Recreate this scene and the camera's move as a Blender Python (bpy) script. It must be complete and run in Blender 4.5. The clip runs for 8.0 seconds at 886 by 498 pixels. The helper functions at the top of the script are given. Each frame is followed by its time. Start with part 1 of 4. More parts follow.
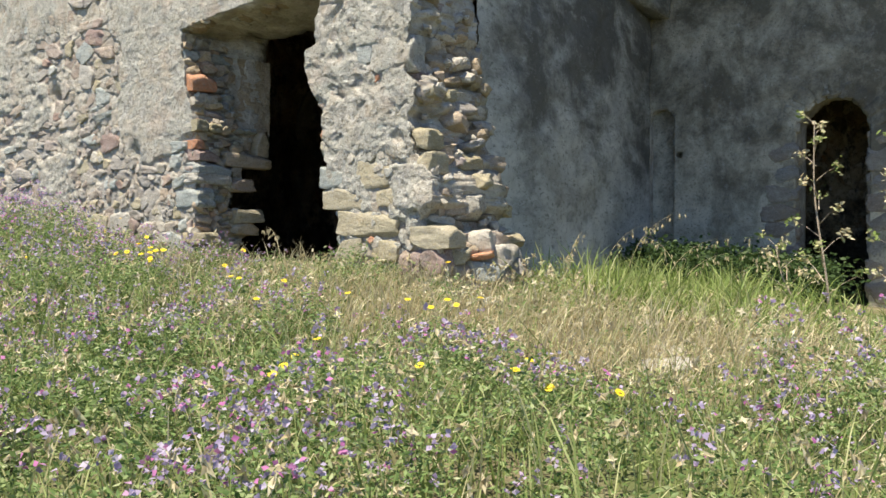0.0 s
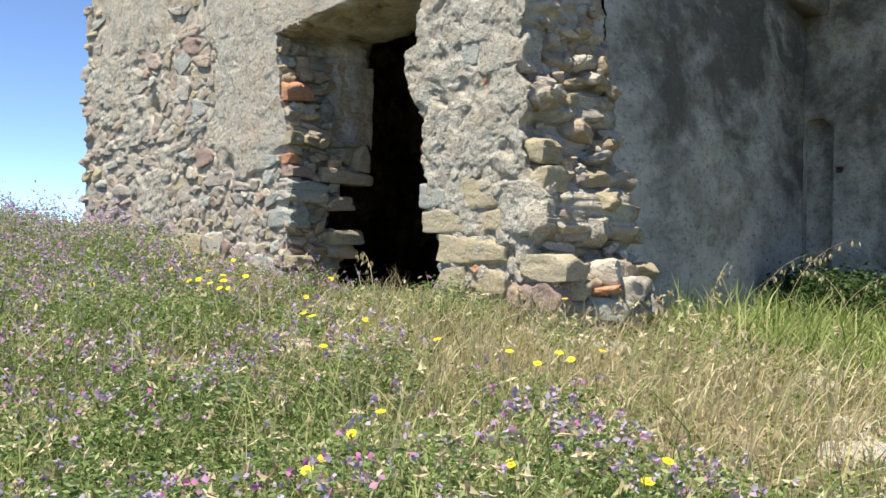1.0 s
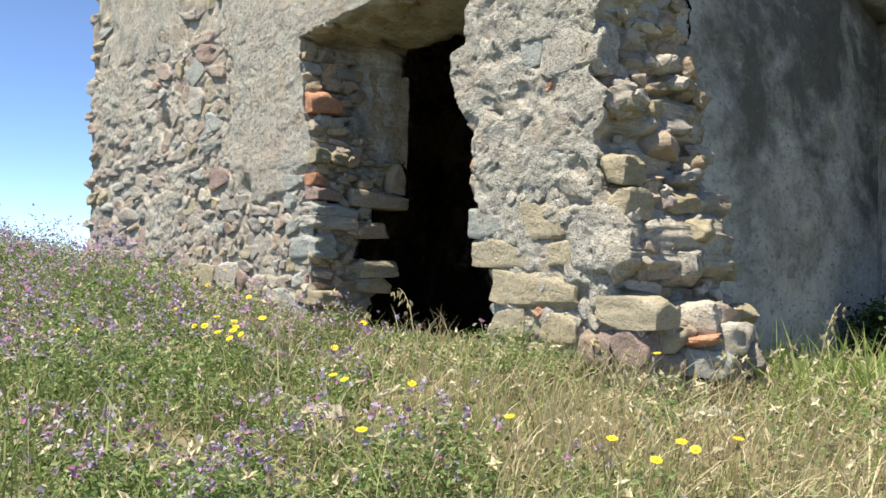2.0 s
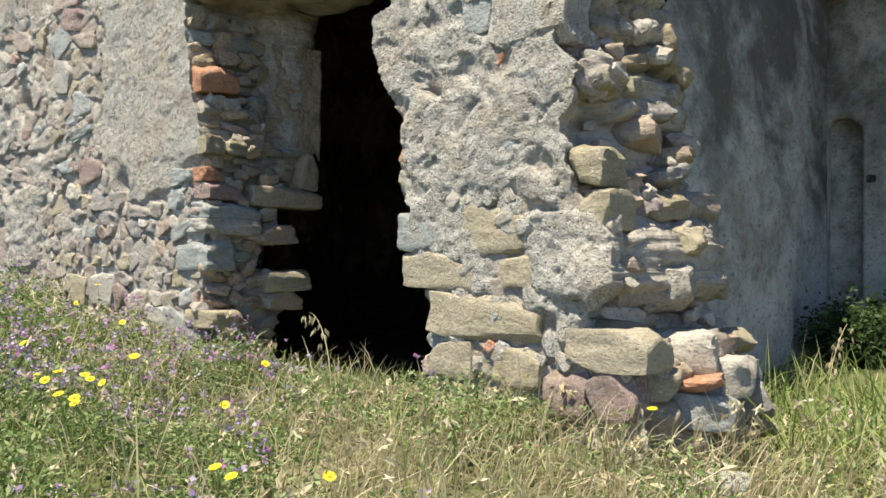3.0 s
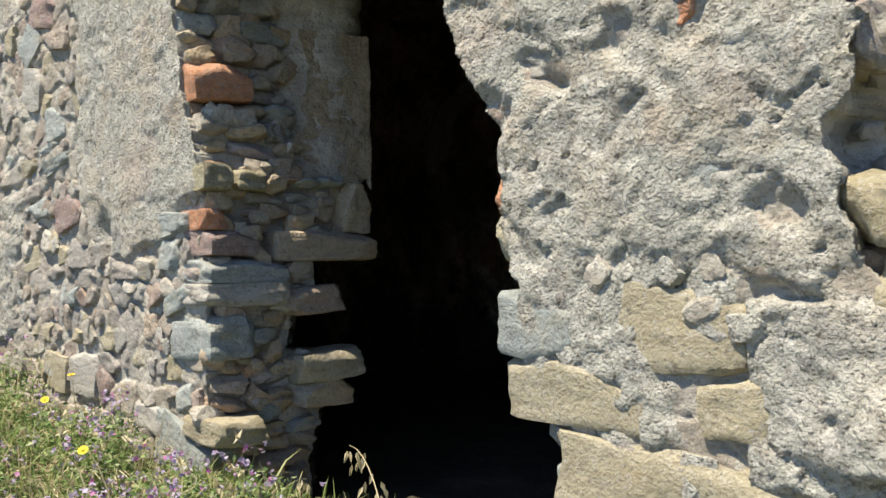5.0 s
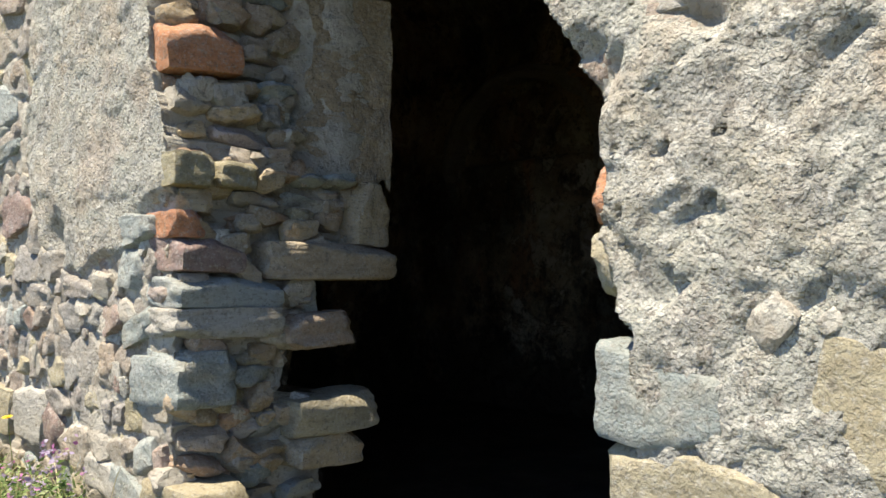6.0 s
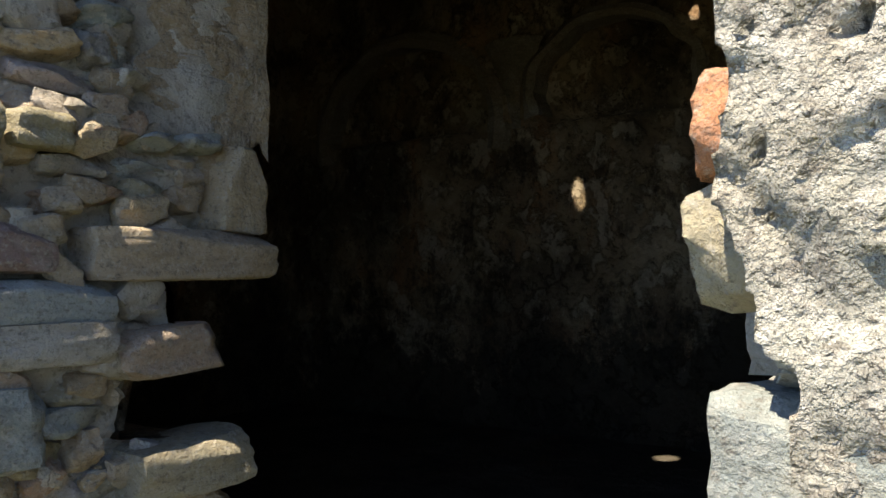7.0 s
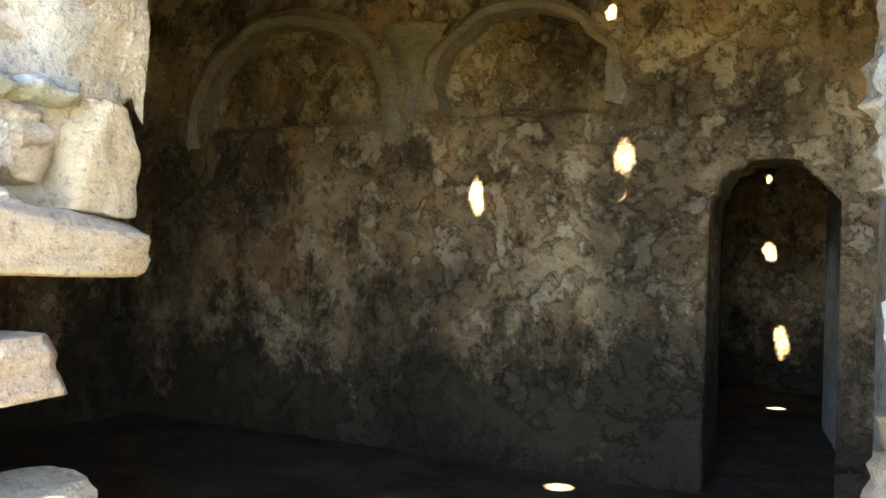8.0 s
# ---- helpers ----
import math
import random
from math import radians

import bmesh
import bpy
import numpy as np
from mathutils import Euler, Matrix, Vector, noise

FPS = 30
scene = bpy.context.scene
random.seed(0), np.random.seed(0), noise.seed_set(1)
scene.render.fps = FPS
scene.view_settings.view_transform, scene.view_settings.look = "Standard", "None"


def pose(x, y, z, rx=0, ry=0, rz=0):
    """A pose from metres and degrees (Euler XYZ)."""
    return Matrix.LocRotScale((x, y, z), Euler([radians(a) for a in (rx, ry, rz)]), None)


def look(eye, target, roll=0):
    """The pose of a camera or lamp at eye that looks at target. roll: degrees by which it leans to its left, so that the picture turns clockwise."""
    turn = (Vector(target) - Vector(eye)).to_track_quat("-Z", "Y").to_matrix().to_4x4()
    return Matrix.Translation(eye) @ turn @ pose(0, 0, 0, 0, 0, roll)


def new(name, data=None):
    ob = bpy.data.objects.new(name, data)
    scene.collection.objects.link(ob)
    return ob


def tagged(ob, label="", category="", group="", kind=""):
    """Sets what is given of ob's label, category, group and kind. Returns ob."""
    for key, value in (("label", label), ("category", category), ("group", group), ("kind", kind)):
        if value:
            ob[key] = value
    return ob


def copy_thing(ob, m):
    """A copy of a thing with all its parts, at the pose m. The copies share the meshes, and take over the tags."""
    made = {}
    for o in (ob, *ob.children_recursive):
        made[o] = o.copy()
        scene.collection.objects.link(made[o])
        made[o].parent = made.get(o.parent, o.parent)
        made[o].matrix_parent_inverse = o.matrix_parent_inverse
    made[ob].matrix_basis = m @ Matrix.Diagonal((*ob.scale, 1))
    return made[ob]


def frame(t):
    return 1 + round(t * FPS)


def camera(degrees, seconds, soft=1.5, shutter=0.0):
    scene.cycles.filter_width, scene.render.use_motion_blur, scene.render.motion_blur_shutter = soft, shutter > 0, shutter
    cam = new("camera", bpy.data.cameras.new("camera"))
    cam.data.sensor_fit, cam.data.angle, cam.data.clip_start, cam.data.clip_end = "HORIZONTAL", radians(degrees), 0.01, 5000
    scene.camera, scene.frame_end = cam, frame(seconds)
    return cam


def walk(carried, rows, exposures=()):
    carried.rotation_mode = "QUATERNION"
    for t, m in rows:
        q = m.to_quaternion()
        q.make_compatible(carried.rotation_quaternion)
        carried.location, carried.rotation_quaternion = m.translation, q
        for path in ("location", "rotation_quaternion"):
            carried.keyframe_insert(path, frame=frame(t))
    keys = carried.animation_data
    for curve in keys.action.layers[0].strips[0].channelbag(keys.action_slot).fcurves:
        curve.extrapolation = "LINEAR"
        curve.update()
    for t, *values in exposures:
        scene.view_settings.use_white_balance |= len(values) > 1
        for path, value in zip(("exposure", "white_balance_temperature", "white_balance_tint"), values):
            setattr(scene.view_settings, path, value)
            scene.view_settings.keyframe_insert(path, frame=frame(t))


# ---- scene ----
cam = camera(52.9, 8.0)
PATH = [
    (0, (5.974, -5.365, 0.434), (4.78, -3.761, 0.407), 0.3),
    (0.5, (5.701, -4.945, 0.451), (4.312, -3.507, 0.403), 0.4),
    (1, (5.413, -4.492, 0.53), (4.003, -3.075, 0.533), 1.0),
    (1.2, (5.248, -4.327, 0.532), (3.786, -2.962, 0.547), 0.9),
    (2.3, (4.299, -3.701, 0.705), (2.879, -2.295, 0.763), 0.8),
    (2.5, (4.141, -3.52, 0.754), (2.795, -2.041, 0.765), -0.2),
    (3, (3.714, -3.161, 0.819), (2.407, -1.647, 0.829), 0.3),
    (3.5, (3.358, -2.931, 0.936), (2.002, -1.461, 0.964), 0.0),
    (4, (2.988, -2.577, 0.959), (1.686, -1.06, 0.967), 0.4),
    (4.5, (2.685, -2.325, 1.038), (1.303, -0.882, 1.117), -2.0),
    (4.7, (2.584, -2.161, 1.075), (1.177, -0.74, 1.098), -2.5),
    (5.8, (1.84, -1.482, 1.167), (0.441, -0.052, 1.201), 0.5),
    (6, (1.698, -1.39, 1.147), (0.274, 0.014, 1.194), -0.3),
    (6.5, (1.379, -1.091, 1.181), (0.057, 0.409, 1.173), -0.3),
    (7, (1.026, -0.873, 1.15), (-0.166, 0.733, 1.178), -1.0),
    (7.5, (0.77, -0.75, 1.183), (-0.226, 0.983, 1.241), 2.0),
    (8, (0.58, -0.524, 1.16), (-0.344, 1.249, 1.196), 2.0),
]
walk(cam, [(t, look(eye, target, roll)) for t, eye, target, roll in PATH],
     exposures=[(0, 0.95, 6650, 9), (4.7, 0.95, 6650, 9), (6.5, 1.26, 6800, 10), (7.0, 1.38, 7000, 11), (7.5, 2.5, 7700, 12), (8.0, 4.95, 9000, 14)])

# ---- world, sun ----
SUN_AZ, SUN_EL = radians(188.0), radians(67.5)
TO_SUN = Vector((math.sin(SUN_AZ) * math.cos(SUN_EL), math.cos(SUN_AZ) * math.cos(SUN_EL), math.sin(SUN_EL)))
world = bpy.data.worlds.new("sky")
scene.world = world
world.use_nodes = True
wn = world.node_tree
sky = wn.nodes.new("ShaderNodeTexSky")
sky.sky_type = "NISHITA"
sky.sun_disc = False
sky.air_density, sky.dust_density, sky.ozone_density, sky.altitude = 0.5, 0.0, 4.0, 1500
sky.sun_elevation, sky.sun_rotation = SUN_EL, SUN_AZ
wn.links.new(sky.outputs[0], wn.nodes["Background"].inputs[0])
wn.nodes["Background"].inputs[1].default_value = 0.15
sun_data = bpy.data.lights.new("sun", "SUN")
sun_data.energy, sun_data.angle, sun_data.color = 5.0, radians(0.53), (1.0, 0.93, 0.80)
sun = new("sun", sun_data)
sun.matrix_world = look(TO_SUN * 30, (0, 0, 0))


# ---- materials ----
class Mat:
    """A small node builder: every texture is in object space of the world's size."""

    def __init__(self, name, rough=0.9, spec=0.25):
        self.m = bpy.data.materials.new(name)
        self.m.use_nodes = True
        self.t = self.m.node_tree
        self.b = self.t.nodes["Principled BSDF"]
        self.b.inputs["Roughness"].default_value = rough
        self.b.inputs["Specular IOR Level"].default_value = spec
        self.geo = self.t.nodes.new("ShaderNodeNewGeometry")
        self.bumps = None

    def link(self, a, b):
        self.t.links.new(a, b)
        return b

    def pos(self, scale=(1, 1, 1), turn=(0, 0, 0)):
        n = self.t.nodes.new("ShaderNodeMapping")
        n.inputs["Scale"].default_value = scale
        n.inputs["Rotation"].default_value = turn
        self.link(self.geo.outputs["Position"], n.inputs["Vector"])
        return n.outputs[0]

    def noise(self, scale, detail=4.0, rough=0.55, vec=None, warp=0.0):
        n = self.t.nodes.new("ShaderNodeTexNoise")
        n.inputs["Scale"].default_value, n.inputs["Detail"].default_value = scale, detail
        n.inputs["Roughness"].default_value, n.inputs["Distortion"].default_value = rough, warp
        self.link(vec or self.pos(), n.inputs["Vector"])
        return n.outputs["Fac"]

    def cells(self, scale, feature="F1", vec=None, out="Distance"):
        n = self.t.nodes.new("ShaderNodeTexVoronoi")
        n.feature = feature
        n.inputs["Scale"].default_value = scale
        self.link(vec or self.pos(), n.inputs["Vector"])
        return n.outputs[out]

    def ramp(self, fac, stops, constant=False):
        n = self.t.nodes.new("ShaderNodeValToRGB")
        n.color_ramp.interpolation = "CONSTANT" if constant else "LINEAR"
        e = n.color_ramp.elements
        while len(e) < len(stops):
            e.new(0.5)
        for el, (p, c) in zip(e, stops):
            el.position = p
            el.color = (*c, 1) if isinstance(c, tuple) else (c, c, c, 1)
        self.link(fac, n.inputs["Fac"])
        return n.outputs["Color"]

    def mix(self, fac, a, b, mode="MIX"):
        n = self.t.nodes.new("ShaderNodeMix")
        n.data_type, n.blend_type = "RGBA", mode
        for v, s in ((fac, n.inputs[0]), (a, n.inputs[6]), (b, n.inputs[7])):
            if isinstance(v, bpy.types.NodeSocket):
                self.link(v, s)
            elif isinstance(v, tuple):
                s.default_value = (*v, 1)
            else:
                s.default_value = v
        return n.outputs[2]

    def colour(self, c):
        self.link(c, self.b.inputs["Base Color"])
        return self

    def bump(self, height, strength, distance):
        n = self.t.nodes.new("ShaderNodeBump")
        n.inputs["Strength"].default_value, n.inputs["Distance"].default_value = strength, distance
        self.link(height, n.inputs["Height"])
        if self.bumps:
            self.link(self.bumps, n.inputs["Normal"])
        self.bumps = n.outputs[0]
        self.link(self.bumps, self.b.inputs["Normal"])
        return self


def plaster_mat():
    m = Mat("weathered lime plaster", 0.95, 0.15)
    c = m.ramp(m.noise(1.9, 6, 0.62, warp=0.7), [(0.3, (0.36, 0.35, 0.305)), (0.46, (0.485, 0.47, 0.40)), (0.58, (0.475, 0.43, 0.345)), (0.7, (0.54, 0.52, 0.455))])
    c = m.mix(m.ramp(m.noise(6, 8, 0.72), [(0.47, 0.0), (0.62, 0.75)]), c, (0.31, 0.30, 0.275))
    c = m.mix(m.ramp(m.noise(19, 6, 0.72), [(0.5, 0.0), (0.6, 0.7)]), c, (0.64, 0.61, 0.54))
    c = m.mix(m.ramp(m.noise(34, 5, 0.72), [(0.54, 0.0), (0.62, 0.8)]), c, (0.21, 0.19, 0.16))
    c = m.mix(m.ramp(m.noise(90, 3, 0.7), [(0.52, 0.0), (0.66, 0.5)]), c, (0.60, 0.57, 0.51))
    c = m.mix(m.ramp(m.noise(4.1, 3, 0.6, m.pos((1, 1, 1), (0.5, 0.3, 0.1))), [(0.6, 0.0), (0.68, 0.4)]), c, (0.47, 0.37, 0.27))
    flake = m.ramp(m.noise(5.5, 8, 0.7, warp=0.4), [(0.44, 0.0), (0.47, 0.45), (0.54, 0.5), (0.57, 1.0)])
    c = m.mix(m.ramp(m.noise(2.7, 4, 0.6, m.pos((1, 1, 1), (0.2, 0.9, 0.4))), [(0.54, 0.0), (0.66, 0.45)]), c, (0.50, 0.395, 0.31))
    c = m.mix(m.ramp(m.noise(70, 5, 0.72), [(0.56, 0.0), (0.64, 0.5)]), c, (0.20, 0.185, 0.16))
    grit = m.ramp(m.cells(58), [(0.1, 1.0), (0.42, 0.0)])
    m.colour(c).bump(flake, 0.7, 0.009).bump(m.noise(20, 8, 0.66), 0.85, 0.022).bump(m.noise(48, 5, 0.66), 0.8, 0.012).bump(grit, 0.8, 0.008).bump(m.noise(110, 3, 0.62), 1.0, 0.012)
    return m.m


def mortar_mat():
    m = Mat("rough mortar and rubble core", 0.95, 0.15)
    c = m.ramp(m.noise(5, 6, 0.68), [(0.32, (0.30, 0.27, 0.22)), (0.5, (0.50, 0.46, 0.385)), (0.68, (0.62, 0.58, 0.50))])
    c = m.mix(m.ramp(m.cells(20, out="Color"), [(0.35, 0.0), (0.9, 0.5)]), c, (0.36, 0.29, 0.22))
    c = m.mix(m.ramp(m.noise(40, 5, 0.7), [(0.54, 0.0), (0.66, 0.7)]), c, (0.17, 0.15, 0.125))
    m.colour(c).bump(m.cells(17), 0.6, 0.012).bump(m.noise(16, 8, 0.68), 0.9, 0.035).bump(m.noise(80, 4, 0.65), 0.7, 0.009)
    return m.m


def stone_mat(name, ramp, stain=(0.52, 0.50, 0.46), much=0.55):
    m = Mat(name, 0.88)
    info = m.t.nodes.new("ShaderNodeObjectInfo")
    c = m.ramp(info.outputs["Random"], ramp)
    c = m.mix(m.ramp(m.noise(7, 6, 0.68, m.pos((1, 1, 4.5), (0.06, -0.05, 0)), warp=0.4), [(0.36, 0.35), (0.52, 0.0)]), c, (0.42, 0.38, 0.33), "MULTIPLY")
    c = m.mix(m.ramp(m.noise(9, 6, 0.72), [(0.5, 0.0), (0.68, much)]), c, stain)
    c = m.mix(m.ramp(m.noise(24, 5, 0.7), [(0.56, 0.0), (0.66, 0.55)]), c, (0.19, 0.17, 0.14))
    c = m.mix(m.ramp(m.noise(5.5, 4, 0.6, m.pos((1, 1, 1), (0.7, 0.1, 0.5))), [(0.55, 0.0), (0.7, 0.35)]), c, (0.44, 0.34, 0.20))
    c = m.mix(m.ramp(m.noise(75, 4, 0.7), [(0.52, 0.0), (0.66, 0.5)]), c, (0.56, 0.53, 0.47))
    c = m.mix(m.ramp(m.noise(55, 5, 0.72, m.pos((1, 1, 1.6), (0.5, 0.2, 0.9))), [(0.56, 0.0), (0.64, 0.6)]), c, (0.15, 0.13, 0.105))
    beds = m.noise(10, 7, 0.66, m.pos((1, 1, 2.6), (0.12, 0.1, 0)))
    m.colour(c).bump(beds, 0.6, 0.014).bump(m.noise(17, 7, 0.7), 0.8, 0.02).bump(m.noise(42, 6, 0.7), 0.9, 0.014).bump(m.noise(120, 4, 0.65), 0.8, 0.006)
    return m.m


def court_mat(name, mould, tint):
    m = Mat(name, 0.92)
    c = m.ramp(m.noise(1.3, 6, 0.66, m.pos((1, 0.4, 1)), warp=0.3), [(0.3, (0.34, 0.32, 0.28)), (0.46, (0.54, 0.525, 0.475)), (0.6, (0.64, 0.625, 0.58)), (0.75, (0.51, 0.455, 0.36))])
    c = m.mix(m.ramp(m.noise(4.2, 6, 0.72, m.pos((1, 0.4, 0.95)), warp=0.3), [(0.48, 0.0), (0.66, 0.65)]), c, (0.27, 0.255, 0.225))
    height = m.t.nodes.new("ShaderNodeSeparateXYZ")
    m.link(m.geo.outputs["Position"], height.inputs[0])
    rise = m.ramp(m.noise(0.95, 7, 0.64, m.pos((1, 0.5, 0.95)), warp=0.3), [(0.36, 0.0), (0.62, 1.0)])
    up = m.t.nodes.new("ShaderNodeMapRange")
    up.inputs["From Min"].default_value, up.inputs["From Max"].default_value = 0.2, 3.0
    m.link(height.outputs["Z"], up.inputs["Value"])
    both = m.mix(0.5, rise, up.outputs[0])
    both = m.mix(0.34, both, m.noise(6, 9, 0.78, m.pos((1, 0.4, 0.9))))
    c = m.mix(m.ramp(both, [(0.45, 0.0), (0.66, mould)]), c, (0.055, 0.05, 0.042))
    c = m.mix(1.0, c, tint, "MULTIPLY")
    c = m.mix(m.ramp(m.noise(11, 7, 0.75, m.pos((1, 0.4, 0.9))), [(0.58, 0.0), (0.72, 0.55)]), c, (0.52, 0.51, 0.48))
    c = m.mix(m.ramp(m.noise(26, 6, 0.75, m.pos((1, 0.4, 1))), [(0.54, 0.0), (0.62, 0.65)]), c, (0.12, 0.115, 0.10))
    c = m.mix(m.ramp(m.noise(17, 7, 0.75, m.pos((1, 1, 1), (0.3, 0.6, 0))), [(0.56, 0.0), (0.68, 0.22)]), c, (0.50, 0.49, 0.45))
    m.colour(c).bump(m.noise(7, 6, 0.65), 0.6, 0.03).bump(m.noise(60, 4, 0.65), 0.6, 0.008)
    return m.m


def room_mat():
    m = Mat("stained plaster of the room", 0.92, 0.2)
    c = m.ramp(m.noise(1.7, 7, 0.66, warp=0.25), [(0.32, (0.13, 0.10, 0.07)), (0.43, (0.30, 0.235, 0.16)), (0.54, (0.42, 0.34, 0.235)), (0.66, (0.55, 0.48, 0.365))])
    c = m.mix(m.ramp(m.noise(2.6, 5, 0.62, m.pos((1, 1, 0.45), (0, 0, 0.4)), warp=0.15), [(0.55, 0.0), (0.66, 0.75)]), c, (0.43, 0.245, 0.13))
    c = m.mix(m.ramp(m.noise(4.5, 8, 0.7, m.pos((1, 1, 1), (0.4, 0.2, 0)), warp=0.15), [(0.52, 0.0), (0.56, 0.75)]), c, (0.58, 0.52, 0.42))
    c = m.mix(m.ramp(m.noise(3.4, 9, 0.74, m.pos((1, 1, 0.7)), warp=0.15), [(0.53, 0.0), (0.60, 0.85)]), c, (0.085, 0.068, 0.048))
    c = m.mix(m.ramp(m.noise(0.75, 8, 0.66, m.pos((1, 1, 0.6), (0, 0.5, 1.1)), warp=0.25), [(0.48, 0.0), (0.58, 0.75)]), c, (0.075, 0.065, 0.05))
    c = m.mix(m.ramp(m.noise(16, 6, 0.76), [(0.56, 0.0), (0.63, 0.7)]), c, (0.05, 0.04, 0.03))
    c = m.mix(m.ramp(m.noise(21, 5, 0.75, m.pos((1, 1, 0.8), (0.3, 0.1, 0.8))), [(0.6, 0.0), (0.67, 0.5)]), c, (0.56, 0.53, 0.46))
    # colour goes darker towards the floor, its edge broken up by noise
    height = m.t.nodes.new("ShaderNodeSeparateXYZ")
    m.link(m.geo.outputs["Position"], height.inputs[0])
    lowness = m.t.nodes.new("ShaderNodeMapRange")
    lowness.inputs["From Min"].default_value, lowness.inputs["From Max"].default_value = 1.7, -0.3
    m.link(height.outputs["Z"], lowness.inputs["Value"])
    both = m.mix(0.62, lowness.outputs[0], m.noise(1.3, 9, 0.72, m.pos((1.2, 1.2, 0.75)), warp=0.25))
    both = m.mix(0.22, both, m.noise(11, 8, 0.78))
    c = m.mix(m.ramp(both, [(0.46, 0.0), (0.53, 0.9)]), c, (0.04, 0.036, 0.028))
    c = m.mix(1.0, c, (1.0, 0.92, 0.80), "MULTIPLY")
    m.colour(c).bump(m.noise(7, 9, 0.7), 0.9, 0.05).bump(m.ramp(m.noise(4.5, 8, 0.7, m.pos((1, 1, 1), (0.4, 0.2, 0)), warp=0.15), [(0.5, 0.0), (0.56, 1.0)]), 0.9, 0.02)
    return m.m


def soil_mat():
    m = Mat("dry soil and litter", 0.95)
    c = m.ramp(m.noise(3, 6, 0.65), [(0.35, (0.10, 0.085, 0.05)), (0.52, (0.22, 0.18, 0.11)), (0.7, (0.36, 0.30, 0.20))])
    c = m.mix(m.ramp(m.noise(1.2, 4, 0.6), [(0.45, 0.75), (0.6, 0.1)]), c, (0.09, 0.12, 0.035))
    m.colour(c).bump(m.noise(30, 6, 0.7), 0.8, 0.03)
    return m.m


def floor_mat():
    m = Mat("trodden dark earth", 0.95, 0.2)
    c = m.ramp(m.noise(2.5, 7, 0.68), [(0.35, (0.045, 0.036, 0.026)), (0.55, (0.085, 0.07, 0.05)), (0.72, (0.14, 0.12, 0.09))])
    m.colour(c).bump(m.noise(14, 8, 0.7), 0.8, 0.04)
    return m.m


def plant_mat(name, stops, glow=0.35, rough=0.6):
    """Thin leaf: random tint for every blade, and light that passes through it."""
    m = Mat(name, rough, 0.3)
    c = m.ramp(m.geo.outputs["Random Per Island"], stops)
    m.colour(c)
    back = m.t.nodes.new("ShaderNodeBsdfTranslucent")
    m.link(c, back.inputs["Color"])
    both = m.t.nodes.new("ShaderNodeMixShader")
    both.inputs[0].default_value = glow
    m.link(m.b.outputs[0], both.inputs[1])
    m.link(back.outputs[0], both.inputs[2])
    m.link(both.outputs[0], m.t.nodes["Material Output"].inputs["Surface"])
    return m.m


PLASTER, MORTAR, ROOM, SOIL = plaster_mat(), mortar_mat(), room_mat(), soil_mat()
COURT = court_mat("mouldy grey lime render", 0.8, (1.0, 1.0, 1.0))
ENDWALL = court_mat("brownish weathered render", 0.75, (1.0, 0.92, 0.78))
MIXED = [(0.0, (0.38, 0.36, 0.32)), (0.2, (0.32, 0.34, 0.33)), (0.38, (0.45, 0.38, 0.29)), (0.52, (0.26, 0.26, 0.25)), (0.66, (0.48, 0.42, 0.35)), (0.8, (0.42, 0.32, 0.22)), (0.9, (0.41, 0.23, 0.17)), (1.0, (0.50, 0.48, 0.45))]
STONE = stone_mat("mixed field stone", MIXED)
BLUE = stone_mat("blue grey slate stone", [(0.0, (0.30, 0.33, 0.31)), (1.0, (0.41, 0.43, 0.40))], much=0.35)
TAN = stone_mat("tan sandstone", [(0.0, (0.39, 0.335, 0.215)), (1.0, (0.46, 0.405, 0.285))], (0.50, 0.46, 0.36), 0.25)
OCHRE = stone_mat("ochre stone", [(0.0, (0.33, 0.27, 0.165)), (1.0, (0.38, 0.335, 0.215))], much=0.2)
BROWN = stone_mat("brown sandstone", [(0.0, (0.42, 0.33, 0.24)), (1.0, (0.52, 0.41, 0.31))], much=0.25)
BRICK = stone_mat("terracotta brick", [(0.0, (0.50, 0.21, 0.11)), (1.0, (0.58, 0.27, 0.14))], much=0.25)
MAROON = stone_mat("maroon stone", [(0.0, (0.27, 0.20, 0.17)), (1.0, (0.33, 0.23, 0.20))], much=0.3)
PALE = stone_mat("pale limestone", [(0.0, (0.42, 0.39, 0.34)), (1.0, (0.49, 0.46, 0.40))])
RUBBLE = [stone_mat("rubble stone %d" % i, [(0.0, c), (1.0, c)], (0.50, 0.45, 0.38), 0.6) for i, c in enumerate(((0.37, 0.32, 0.265), (0.35, 0.325, 0.29), (0.39, 0.335, 0.265), (0.36, 0.285, 0.23), (0.41, 0.37, 0.315)))]
FIELD = stone_mat("mortar smeared field stone", [(0.0, (0.34, 0.29, 0.24)), (0.25, (0.30, 0.285, 0.265)), (0.5, (0.38, 0.31, 0.24)), (0.7, (0.32, 0.255, 0.205)), (0.85, (0.37, 0.35, 0.31)), (1.0, (0.34, 0.22, 0.175))], (0.50, 0.45, 0.38), 0.6)
WARM = stone_mat("warm brown wall stone", [(0.0, (0.50, 0.38, 0.255)), (0.3, (0.46, 0.40, 0.31)), (0.55, (0.55, 0.43, 0.27)), (0.75, (0.43, 0.29, 0.195)), (1.0, (0.53, 0.48, 0.40))], (0.58, 0.51, 0.41), 0.5)
EARTH = stone_mat("brown earthy plaster", [(0.0, (0.38, 0.295, 0.195)), (1.0, (0.41, 0.32, 0.215))], (0.50, 0.41, 0.30), 0.5)
